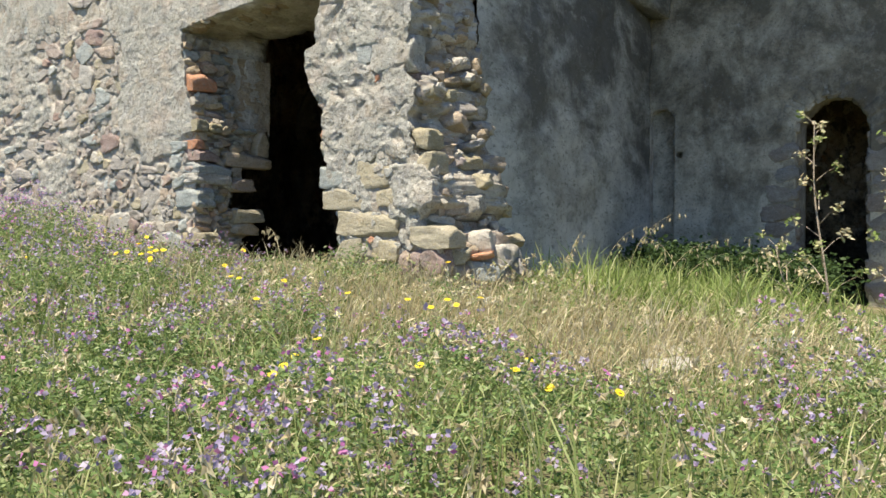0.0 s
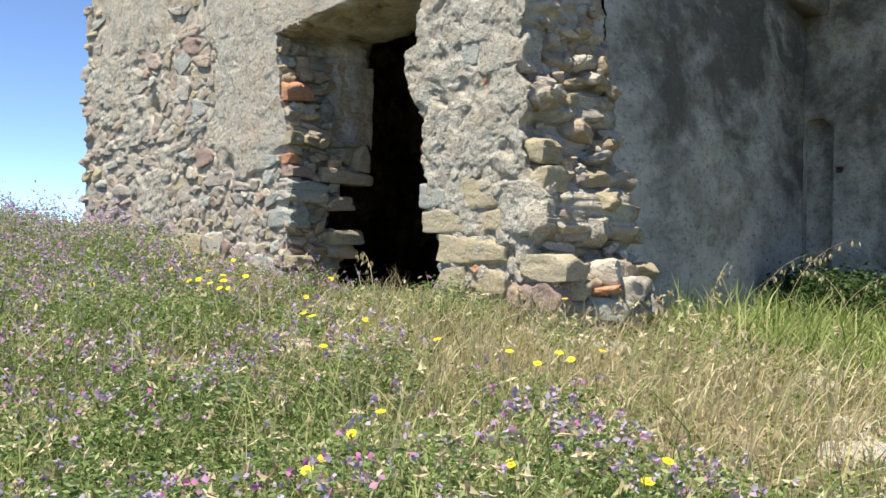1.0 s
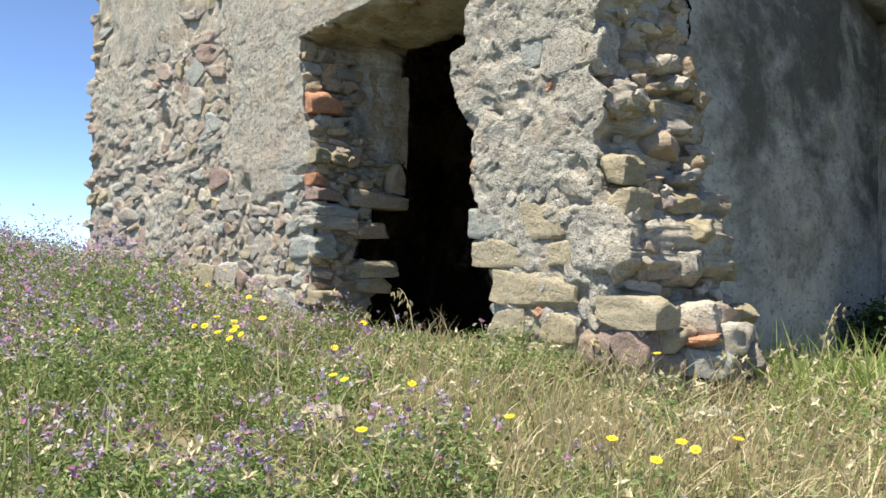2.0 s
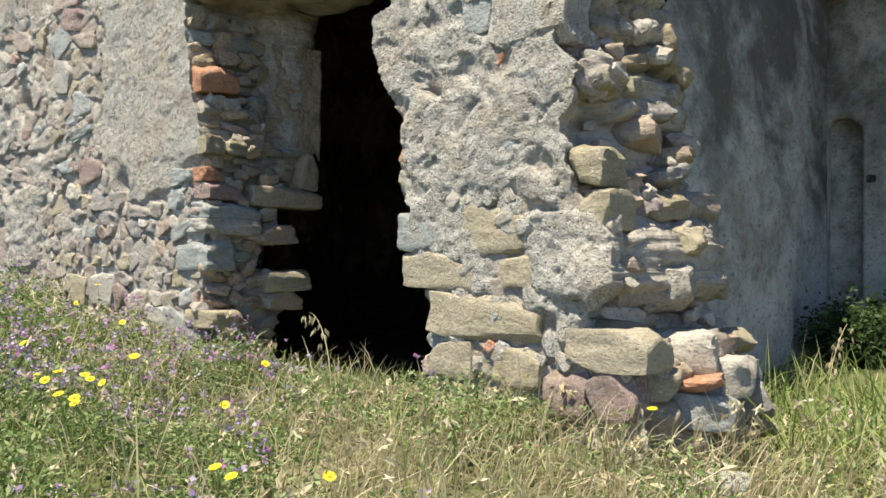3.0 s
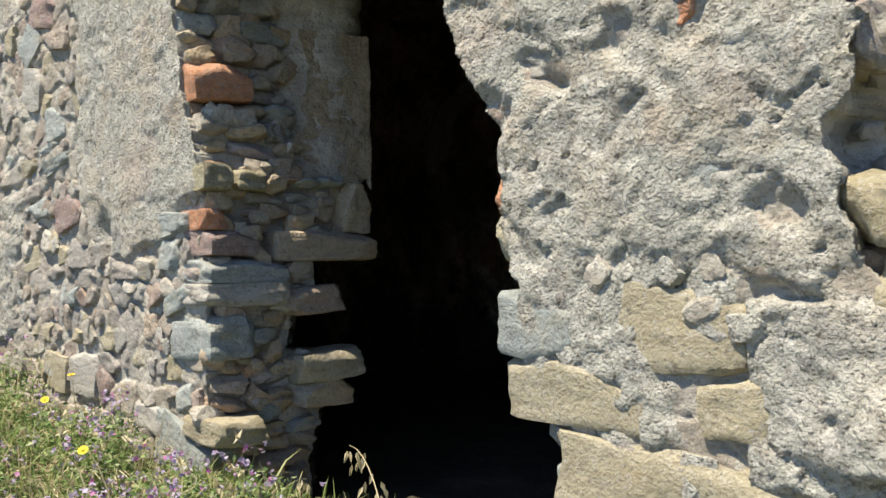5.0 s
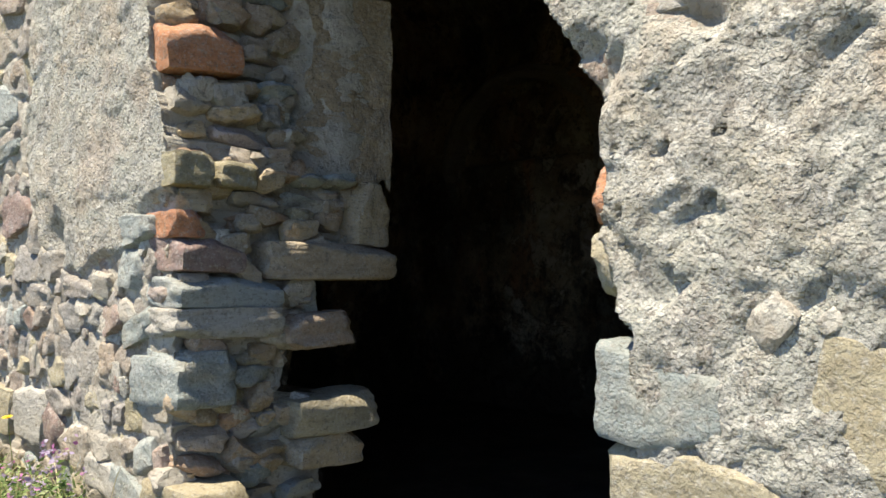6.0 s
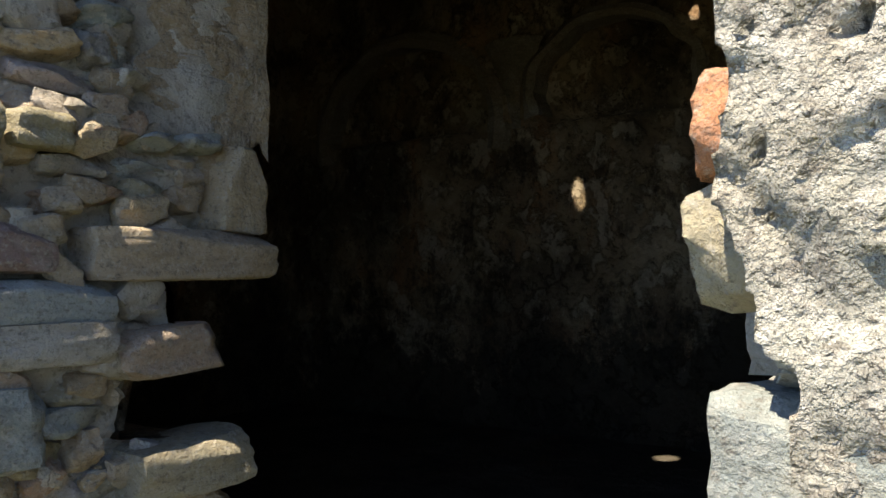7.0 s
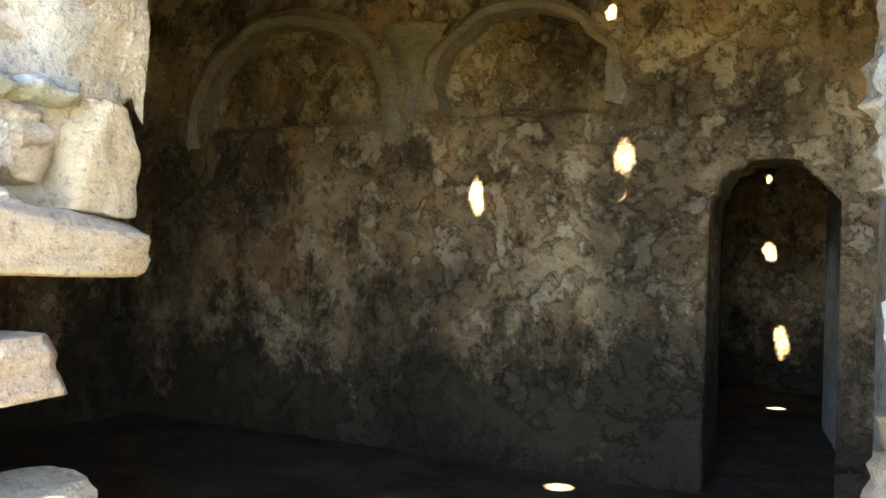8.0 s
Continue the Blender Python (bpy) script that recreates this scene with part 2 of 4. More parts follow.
RIB = stone_mat("worn pale plaster of the ribs", [(0.0, (0.30, 0.25, 0.18)), (1.0, (0.34, 0.28, 0.20))], (0.50, 0.43, 0.33), 0.7)
GRASS = plant_mat("green grass", [(0.0, (0.16, 0.22, 0.06)), (0.5, (0.27, 0.33, 0.11)), (0.8, (0.40, 0.42, 0.19)), (1.0, (0.55, 0.49, 0.27))])
STRAW = plant_mat("dry grass", [(0.0, (0.40, 0.33, 0.19)), (0.5, (0.60, 0.52, 0.33)), (0.85, (0.72, 0.65, 0.46)), (1.0, (0.38, 0.40, 0.17))])
LEAF = plant_mat("green herb leaf", [(0.0, (0.08, 0.145, 0.04)), (0.5, (0.175, 0.255, 0.08)), (0.85, (0.30, 0.36, 0.15)), (1.0, (0.42, 0.45, 0.25))])
LUSH = plant_mat("lush green blade", [(0.0, (0.15, 0.22, 0.05)), (0.6, (0.27, 0.34, 0.10)), (1.0, (0.46, 0.46, 0.22))])
DARKLEAF = plant_mat("dark shrub leaf", [(0.0, (0.03, 0.06, 0.02)), (1.0, (0.08, 0.13, 0.04))])
PURPLE = plant_mat("purple petal", [(0.0, (0.30, 0.23, 0.37)), (0.4, (0.42, 0.35, 0.48)), (0.75, (0.52, 0.46, 0.56)), (0.85, (0.46, 0.20, 0.36)), (1.0, (0.50, 0.16, 0.38))])
YELLOW = plant_mat("yellow petal", [(0.0, (0.80, 0.55, 0.02)), (1.0, (0.86, 0.68, 0.04))], 0.25)
CENTRE = plant_mat("orange flower centre", [(0.0, (0.65, 0.33, 0.02)), (1.0, (0.70, 0.42, 0.03))], 0.1)


# ---- building blocks ----
def part(name, data, material, parent=None, label=""):
    """Link a bmesh or mesh as one object under a thing or part."""
    if isinstance(data, bmesh.types.BMesh):
        me = bpy.data.meshes.new(name)
        data.to_mesh(me)
        data.free()
    else:
        me = data
    if material and not me.materials:
        me.materials.append(material)
    ob = new(name, me)
    if parent:
        ob.parent = parent
    if label:
        ob["label"] = label
    return ob


def np_mesh(name, verts, tris, smooth=False):
    """A mesh from arrays of corners and triangles."""
    me = bpy.data.meshes.new(name)
    verts, tris = np.asarray(verts, np.float32), np.asarray(tris, np.int32)
    me.vertices.add(len(verts))
    me.vertices.foreach_set("co", verts.ravel())
    me.loops.add(tris.size)
    me.loops.foreach_set("vertex_index", tris.ravel())
    me.polygons.add(len(tris))
    me.polygons.foreach_set("loop_start", np.arange(len(tris), dtype=np.int32) * tris.shape[1])
    if smooth:
        me.polygons.foreach_set("use_smooth", np.ones(len(tris), bool))
    me.update(calc_edges=True)
    return me


def lerp(table, v):
    return float(np.interp(v, [a for a, b in table], [b for a, b in table]))


def fbm(x, y, z, octaves=4):
    return noise.fractal(Vector((x, y, z)), 0.9, 2.1, octaves)


def sheet_wall(name, us, vs, inside, front, thick, place, mats, which=None, rim=None, steps=8):
    """A wall with openings. us, vs: grid lines along and up it; inside(u, v): is there wall;
    front(u, v): how far its face stands out; thick: depth behind it; place(u, v, d): the place in the world."""
    verts, faces, kinds, index = [], [], [], {}
    solid = {(i, j) for i in range(len(us) - 1) for j in range(len(vs) - 1)
             if inside((us[i] + us[i + 1]) / 2, (vs[j] + vs[j + 1]) / 2)}
    # loosen the outline: each corner on an edge moves to the mean of the solid cells about it
    shift = {}
    for i, j in solid:
        for a, b in ((i, j), (i + 1, j), (i, j + 1), (i + 1, j + 1)):
            shift.setdefault((a, b), []).append((i + 0.5 - a, j + 0.5 - b))

    def corner(i, j, layer):
        key = (i, j, layer)
        if key not in index:
            u, v = us[i], vs[j]
            near = shift[(i, j)]
            edge = len(near) < 4
            if edge:
                hu, hv = us[min(i + 1, len(us) - 1)] - us[max(i - 1, 0)], vs[min(j + 1, len(vs) - 1)] - vs[max(j - 1, 0)]
                hu, hv = hu * 0.5, hv * 0.5
                u += 0.9 * hu * sum(p for p, q in near) / len(near)
                v += 0.9 * hv * sum(q for p, q in near) / len(near)
            d = layer / steps * thick
            if layer == 0:
                d = -front(u, v)
            elif rim and edge:
                u, v = rim(u, v, d)
            index[key] = len(verts)
            verts.append(place(u, v, d))
        return index[key]

    for i, j in solid:
        faces.append([corner(a, b, 0) for a, b in ((i, j), (i + 1, j), (i + 1, j + 1), (i, j + 1))])
        kinds.append(which((us[i] + us[i + 1]) / 2, (vs[j] + vs[j + 1]) / 2) if which else 0)
        faces.append([corner(a, b, steps) for a, b in ((i, j), (i, j + 1), (i + 1, j + 1), (i + 1, j))])
        kinds.append(len(mats) - 1)
        for di, dj, p, q in ((-1, 0, (i, j + 1), (i, j)), (1, 0, (i + 1, j), (i + 1, j + 1)), (0, -1, (i, j), (i + 1, j)), (0, 1, (i + 1, j + 1), (i, j + 1))):
            if (i + di, j + dj) not in solid:
                for k in range(steps):
                    faces.append([corner(*p, k), corner(*q, k), corner(*q, k + 1), corner(*p, k + 1)][::-1])
                    kinds.append(min(1, len(mats) - 1))
    me = bpy.data.meshes.new(name)
    me.from_pydata(verts, [], faces)
    for m in mats:
        me.materials.append(m)
    me.polygons.foreach_set("material_index", np.array(kinds, np.int32))
    me.polygons.foreach_set("use_smooth", np.ones(len(faces), bool))
    me.update()
    return tagged(new(name, me), kind="structure")


def box_mesh(name, x0, x1, y0, y1, z0, z1, material):
    bm = bmesh.new()
    bmesh.ops.create_cube(bm, size=1, matrix=Matrix.Translation(((x0 + x1) / 2, (y0 + y1) / 2, (z0 + z1) / 2)) @ Matrix.Diagonal((x1 - x0, y1 - y0, z1 - z0, 1)))
    return tagged(part(name, bm, material), kind="structure")


def stone_mesh(seed, cuts, power, rough, near=0.47, far=0.70):
    """A chipped, worn block about one metre across, to be scaled: rounded, then split along some planes."""
    r = random.Random(seed)
    planes = [(Vector((r.gauss(0, 1), r.gauss(0, 1), r.gauss(0, 1))).normalized(), r.uniform(near, far)) for _ in range(14)]
    bm = bmesh.new()
    bmesh.ops.create_cube(bm, size=2)
    bmesh.ops.subdivide_edges(bm, edges=bm.edges[:], cuts=cuts, use_grid_fill=True)
    o = Vector((seed * 7.3, seed * 3.1, seed * 5.7))
    for v in bm.verts:
        p = v.co
        n = (abs(p.x) ** power + abs(p.y) ** power + abs(p.z) ** power) ** (1 / power)
        q = p / n * 0.52
        for w, d in planes:
            over = q.dot(w) - d
            if over > 0:
                q = q - w * over
        k = 1 + rough * noise.fractal(q * 2.0 + o, 0.7, 2.0, 4) + rough * 0.4 * noise.noise(q * 6.5 + o)
        q = q * k
        q.x += 0.05 * noise.noise(Vector((q.z * 2.2, seed, 1)))
        q.z += 0.05 * noise.noise(Vector((q.x * 2.2, seed, 5)))
        v.co = q
    bm.normal_update()
    for f in bm.faces:
        f.smooth = True
    for e in bm.edges:
        e.smooth = e.calc_face_angle(0.0) < 0.5
    me = bpy.data.meshes.new("stone")
    bm.to_mesh(me)
    bm.free()
    return me


STONES = [stone_mesh(i, 5, 8.0 + 3 * (i % 4), 0.14) for i in range(16)]
BLOCKS = [stone_mesh(40 + i, 8, 13.0 + 3 * (i % 4), 0.095) for i in range(12)]
SLABS = [stone_mesh(80 + i, 9, 15.0 + 4 * (i % 3), 0.055, 0.56, 0.76) for i in range(12)]
shared = {}


def stone(parent, x, y, z, sx, sy, sz, material, turn=(0, 0, 0), block=False, name="stone", pick=None):
    """One stone of a wall, an object of its own on a shared mesh. Sizes in metres."""
    pool = SLABS if block == "slab" else BLOCKS if block else STONES
    k = random.randrange(len(pool)) if pick is None else pick % len(pool)
    key = (block, k, material.name)
    if key not in shared:
        shared[key] = pool[k].copy()
        shared[key].materials.append(material)
    ob = new(name, shared[key])
    ob.parent = parent
    ob.matrix_basis = pose(x, y, z, *turn) @ Matrix.Diagonal((sx, sy, sz, 1))
    return ob


# ---- ground ----
def ground_z(x, y):
    z = 0.02 - 0.082 * (min(max(x, -8), 9) - 0.5) + 0.05 * max(min(y, 0), -9) - 0.03 * min(max(y, 0), 8)
    z += 0.12 * math.exp(-((x - 1.6) ** 2 + (y + 0.2) ** 2) / 1.3) + 0.05 * math.exp(-((x + 1.2) ** 2 + (y + 0.4) ** 2) / 0.5)
    z += 0.05 * fbm(x * 0.7, y * 0.7, 3.0, 3)
    if x < 1.25 and y > 0.15:
        k = min(1.0, (y - 0.15) / 0.45) * min(1.0, (1.25 - x) / 0.3)
        z += k * (min(z, -0.14) - z)
    far = max(0.0, math.hypot(x, y) - 14)
    return z - 0.05 * far


def ground():
    rings = [0.0] + [0.16 * i for i in range(1, 60)] + [10 * 1.22 ** i for i in range(0, 30)]
    n = 110
    verts, faces = [(1, -1, ground_z(1, -1))], []
    for r in rings[1:]:
        for k in range(n):
            a = 2 * math.pi * k / n
            x, y = 1 + r * math.cos(a), -1 + r * math.sin(a)
            verts.append((x, y, max(ground_z(x, y), -6)))
    faces += [(0, 1 + k, 1 + (k + 1) % n) for k in range(n)]
    for i in range(len(rings) - 2):
        for k in range(n):
            a, b = 1 + i * n + k, 1 + i * n + (k + 1) % n
            faces.append((a, a + n, b + n, b))
    me = bpy.data.meshes.new("ground")
    me.from_pydata(verts, [], faces)
    me.polygons.foreach_set("use_smooth", np.ones(len(faces), bool))
    return tagged(part("ground", me, SOIL), "dry brown soil slope under the meadow", "ground", kind="structure")


ground()

# ---- front wall with the broken doorway ----
LEFT_EDGE = [(-0.6, -1.0), (0.19, -1.02), (0.62, -0.95), (1.04, -0.94), (1.47, -0.97), (2.15, -1.12), (2.45, -1.15)]
RIGHT_EDGE = [(-0.6, 0.97), (0.64, 0.95), (0.66, 0.80), (1.0, 0.79), (1.03, 0.80), (1.07, 0.76), (1.15, 0.725), (1.46, 0.71), (1.53, 0.67), (1.75, 0.56), (1.99, 0.50), (2.04, 0.64), (2.6, 0.72)]
END_EDGE = [(-0.6, 2.1), (0.1, 2.05), (0.35, 1.98), (0.52, 1.80), (0.56, 1.78), (0.68, 1.92), (0.9, 1.90), (1.0, 1.78), (1.08, 1.72), (1.3, 1.68), (1.38, 1.66), (1.45, 1.72), (1.6, 1.73), (1.68, 1.64), (1.8, 1.61), (2.0, 1.64), (2.1, 1.68), (2.5, 1.66), (4.2, 1.6)]


def wobble(v, k):
    return 0.025 * noise.noise(Vector((k, v * 5, 0))) + 0.02 * noise.noise(Vector((k, v * 14, 3)))


def front_inside(x, z):
    if x < -5.1 + 2.6 * wobble(z, 1.5) or x > lerp(END_EDGE, z) + wobble(z, 9.5):
        return False
    top = 2.42 + 0.11 * (x + 1.0) + 0.03 * noise.noise(Vector((x * 4, 0, 7)))
    return not (z < top and lerp(LEFT_EDGE, z) + wobble(z, 4.5) < x < lerp(RIGHT_EDGE, z) + wobble(z, 6.5))


def plaster_cover(x, z):
    """Above zero where the plaster still covers the rubble."""
    n = 0.55 * fbm(x * 1.5, 5.0, z * 1.5, 4) + 0.2 * noise.noise(Vector((x * 7, 1, z * 7)))
    if x < -1.0:
        strip = lerp([(-5.2, -0.3), (-4.3, -0.05), (-3.4, -0.35), (-2.35, -0.4), (-2.1, 0.4), (-1.3, 0.5), (-1.0, 0.45)], x)
        low = lerp([(0.2, -1.2), (0.7, -1.15), (1.05, -1.0), (1.25, -0.35), (1.5, 0.0), (3.0, 0.1)], z)
        patch = 1.7 * math.exp(-((x + 3.4) ** 2) / 0.28 - ((z - 0.85) ** 2) / 0.2)
        return strip + low + patch + n + (0.22 if x < -3.2 and z > 1.6 else 0.0)
    strip = lerp([(0.5, 0.2), (0.9, 0.12), (1.3, 0.16), (1.8, 0.25), (2.2, -0.3)], x)
    low = lerp([(0.2, -0.6), (0.55, -0.45), (0.95, -0.2), (1.15, 0.06), (4, 0.10)], z)
    if x > 1.45 and 0.4 < z < 1.0:
        low += 0.35
    return strip + low + n


def rubble_cell(x, z):
    """Where the rubble is bare: how far from the joint, and which kind of stone lies here."""
    u, v = x + 0.05 * noise.noise(Vector((x * 4, 0, z * 4))), z + 0.04 * noise.noise(Vector((x * 4, 7, z * 4)))
    dist, near = noise.voronoi(Vector((u * 4.3, 0.5, v * 7.0)))
    return dist[1] - dist[0], int(abs(near[0].x * 13.7 + near[0].z * 29.3)) % 7


def front_kind(x, z):
    if plaster_cover(x, z) > -0.03:
        return 0
    gap, kind = rubble_cell(x, z)
    return 1 if gap < 0.09 or kind >= 5 else 2 + kind % 5


def step(v, edge, width):
    return min(1.0, max(0.0, (v - edge) / width))


def front_relief(x, z):
    """Flaking layers of plaster with ragged rims, cracks and pock marks over a rubble core."""
    cover = min(1.0, max(0.0, plaster_cover(x, z) * 9 + 0.5))
    wx, wz = x + 0.06 * noise.noise(Vector((x * 6, 4, z * 6))), z + 0.06 * noise.noise(Vector((x * 6, 14, z * 6)))
    flake = noise.fractal(Vector((wx * 3.6, 9, wz * 4.4)), 0.6, 2.1, 5)
    rough = 0.0025 * noise.fractal(Vector((x * 9, 0, z * 9)), 0.4, 2.0, 4)
    if x > 0:
        rough += 0.005 * step(flake, -0.3, 0.04) + 0.006 * step(flake, 0.0, 0.04) + 0.005 * step(flake, 0.32, 0.04)
        rough += 0.0025 * noise.noise(Vector((x * 27, 2, z * 30)))
        rough += 0.07 * math.exp(-((x - 1.78) ** 2) / 0.02 - ((z - 0.72) ** 2) / 0.022)
        crease = abs(noise.noise(Vector((wx * 2.6, 31, wz * 3.4))))
        if crease < 0.05 and flake < 0.1:
            rough -= 0.012 * (1 - crease / 0.05)
        pit = noise.noise(Vector((wx * 11, 8, wz * 15))) + 0.55 * noise.noise(Vector((x * 31, 4, z * 36)))
        if pit > 0.72:
            rough -= min(0.022, 0.25 * (pit - 0.72))
    else:
        rough += 0.006 * step(flake, 0.0, 0.06) + 0.004 * step(flake, 0.35, 0.06)
        if x < -2.2:
            rough += 0.010 * noise.fractal(Vector((wx * 8, 5, wz * 11)), 0.5, 2.0, 4)
    gap, kind = rubble_cell(x, z)
    bare = 0.006 * noise.fractal(Vector((x * 12, 3, z * 12)), 0.5, 2.1, 3) - 0.020 + 0.015 * min(1.0, gap / 0.12) + 0.009 * ((kind * 7) % 5 - 2) / 2
    hole = 0.12 * math.exp(-((x + 3.42) ** 2) / 0.006 - ((z - 1.97) ** 2) / 0.008)
    hole += 0.07 * math.exp(-((x + 1.9) ** 2) / 0.006 - ((z - 1.27) ** 2) / 0.008)
    return cover * (rough + 0.012) + (1 - cover) * bare - hole


def jamb_depth(z):
    return lerp([(-0.6, 0.62), (0.4, 0.66), (0.44, 0.74), (0.69, 0.74), (0.71, 0.46), (0.87, 0.5), (0.89, 0.62), (1.12, 0.62), (1.14, 0.97), (3, 0.97)], z)


def reveal_in(x, y):
    """How far the right reveal closes in, at the depth y behind an edge at x."""
    return (x - 0.645) * min(1.0, y / 0.4) + 0.115 * max(0.0, y - 0.4) / 0.5


def front_rim(x, z, d):
    if z > 2.3 and -1.3 < x < 0.8:
        z += 0.03 * noise.fractal(Vector((x * 5, d * 5, 1)), 0.5, 2.1, 4)
    o = 0.035 * noise.fractal(Vector((x + d * 7, d * 5, z * 6)), 0.5, 2.1, 5)
    if -1.4 < x < -0.7:
        deep = min(1.0, max(0.0, d - 0.5) / 0.15) if z > 1.5 else 0.0
        return (x - 0.035 * min(1.0, d / 0.1) + 0.8 * o + (-0.94 - x) * deep, z)
    if x > 1.3:
        back = lerp([(0.0, 0.08), (0.9, 0.12), (1.4, 0.16), (2.0, 0.02), (4, 0.0)], z)
        return (x - 0.06 + o + back * min(1, d / 0.5), z)
    if z > 2.3:
        return (x, z - 0.05 * d + 0.5 * o)
    return (x + 0.02 + o - (reveal_in(x, d) if 0.3 < x < 1.2 else 0), z)


US = np.concatenate([np.arange(-5.4, -2.4, 0.02), np.arange(-2.4, -0.8, 0.014), np.arange(-0.8, 0.45, 0.05), np.arange(0.45, 2.45, 0.0105)])
US = US[np.concatenate([[True], np.diff(US) > 0.009])]
VS = np.concatenate([np.arange(-0.5, -0.1, 0.05), np.arange(-0.1, 2.7, 0.012), np.arange(2.7, 4.3, 0.06)])
VS = VS[np.concatenate([[True], np.diff(VS) > 0.009])]
wall_front = sheet_wall("wall_front", US, VS, front_inside, front_relief, 0.9, lambda u, v, d: (u, d * (jamb_depth(v) / 0.95 if u < -0.2 and d > 0 else 1.0), v), [PLASTER, MORTAR, RUBBLE[0], RUBBLE[1], RUBBLE[2], RUBBLE[3], RUBBLE[4], ROOM],
                        front_kind, front_rim, 9)
tagged(wall_front, "ruined rubble stone wall with crumbling pale plaster and a broken doorway", "wall")


# ---- court beside the block: side wall, end wall with niche and arched doorway, unseen broken vault for shade ----
def side_place(u, v, d):
    return (1.42 - 0.157 * (u - 0.86) - d, u, v)


wall_side = sheet_wall("wall_side", np.arange(0.86, 7.44, 0.08), np.arange(-0.7, 4.4, 0.08), lambda u, v: True,
                       lambda u, v: 0.03 * fbm(u * 2, 9, v * 2, 4), 0.4, side_place, [COURT])
tagged(wall_side, "tall grey rendered wall with black mould streaks", "wall")
ARCH_X, ARCH_W, ARCH_SPRING = 3.0, 0.455, 1.89
NICHE = (0.57, 0.175, 2.18, 0.3)


def arch_hole(u, v, x, w, spring, foot):
    return foot < v and abs(u - x) < w and (v < spring or math.hypot(u - x, v - spring) < w)


wall_end = sheet_wall("wall_end", np.arange(0.3, 8.0, 0.05), np.arange(-0.8, 6.4, 0.05),
                      lambda u, v: not (arch_hole(u, v, ARCH_X, ARCH_W, ARCH_SPRING, -0.7) or arch_hole(u, v, *NICHE) or math.hypot(u - 0.85, v - 1.68) < 0.05),
                      lambda u, v: 0.03 * fbm(u * 2, 2, v * 2, 4), 0.55, lambda u, v, d: (u, 7.4 + d, v), [ENDWALL, MORTAR])
tagged(wall_end, "stained grey rendered wall with an arched doorway and a niche", "wall")
box_mesh("wall_niche_back", 0.32, 1.1, 7.56, 7.9, 0.2, 2.5, ENDWALL)
box_mesh("wall_east", 7.8, 8.2, 4.6, 8.0, -0.9, 6.4, COURT)
box_mesh("wall_far_room_back", 1.2, 6.0, 10.2, 10.5, -0.9, 3.6, ROOM)
box_mesh("wall_far_room_west", 0.9, 1.2, 7.96, 10.5, -0.9, 3.6, ROOM)
box_mesh("wall_far_room_east", 6.0, 6.3, 7.96, 10.5, -0.9, 3.6, ROOM)
box_mesh("ceiling_far_room", 0.9, 6.3, 7.96, 10.5, 3.6, 3.9, ROOM)


def vault(name, length, angles, inside, place, thick, material):
    return sheet_wall(name, length, angles, inside, lambda u, v: 0.03 * fbm(u * 2, 4, v * 4, 4), thick, place, [material], steps=2)


def court_vault_place(u, v, d):
    r = 3.65 + d
    return (4.35 - r * math.cos(v), u, 3.7 + 0.75 * r * math.sin(v))


# sits above the view; added to block the sun from the end wall
tagged(vault("ceiling_unseen_court_vault", np.arange(3.9, 7.42, 0.1), np.linspace(0, math.pi, 60),
             lambda u, v: u > 4.5 + 0.3 * noise.noise(Vector((v * 3, 1, 1))), court_vault_place, 0.35, COURT), "unseen broken barrel vault that shades the court", "vault")

# ---- the dark room behind the doorway ----
SPOTS = [  # where sunlight falls through gaps in the vault: place and gap radius
    ((-1.82, 4.5, 1.61), 0.042), ((-0.88, 4.5, 1.80), 0.056), ((-1.10, 4.2, -0.05), 0.06), ((-0.98, 4.5, 2.63), 0.03)]
SPOTS_2 = [((-0.72, 9.5, 1.42), 0.058), ((-0.58, 9.5, 0.46), 0.06), ((-0.46, 8.25, -0.05), 0.065), ((-0.74, 9.5, 2.18), 0.032)]


def lit_gap(p, spots):
    return any((Vector(p) - Vector(c)).cross(TO_SUN).length < r for c, r in spots)


def room_relief(u, v):
    o = 0.02 * fbm(u * 2.4, 1, v * 2.4, 5)
    for px, pz, pr in ((-4.19, 2.06, 0.09), (-4.18, 1.41, 0.06), (-3.88, 1.44, 0.09), (-0.95, 1.63, 0.08), (-0.70, 1.45, 0.07), (-2.64, 1.25, 0.04), (-1.15, 2.14, 0.04), (-0.83, 1.22, 0.03), (-1.38, 2.37, 0.03), (-4.45, 1.35, 0.05), (-3.0, 0.95, 0.05)):
        o -= 0.10 * math.exp(-(((u - px) ** 2 + (v - pz) ** 2) / pr ** 2) ** 2)
    if v > 2.1:
        for x, w, s in ((-3.28, 0.84, 2.14), (-1.55, 0.60, 2.27)):
            ring = math.hypot((u - x) / w, (v - s) / (w * 0.82))
            if ring < 1:
                o -= 0.16
            elif ring < 1.14:
                o += 0.06
    return o


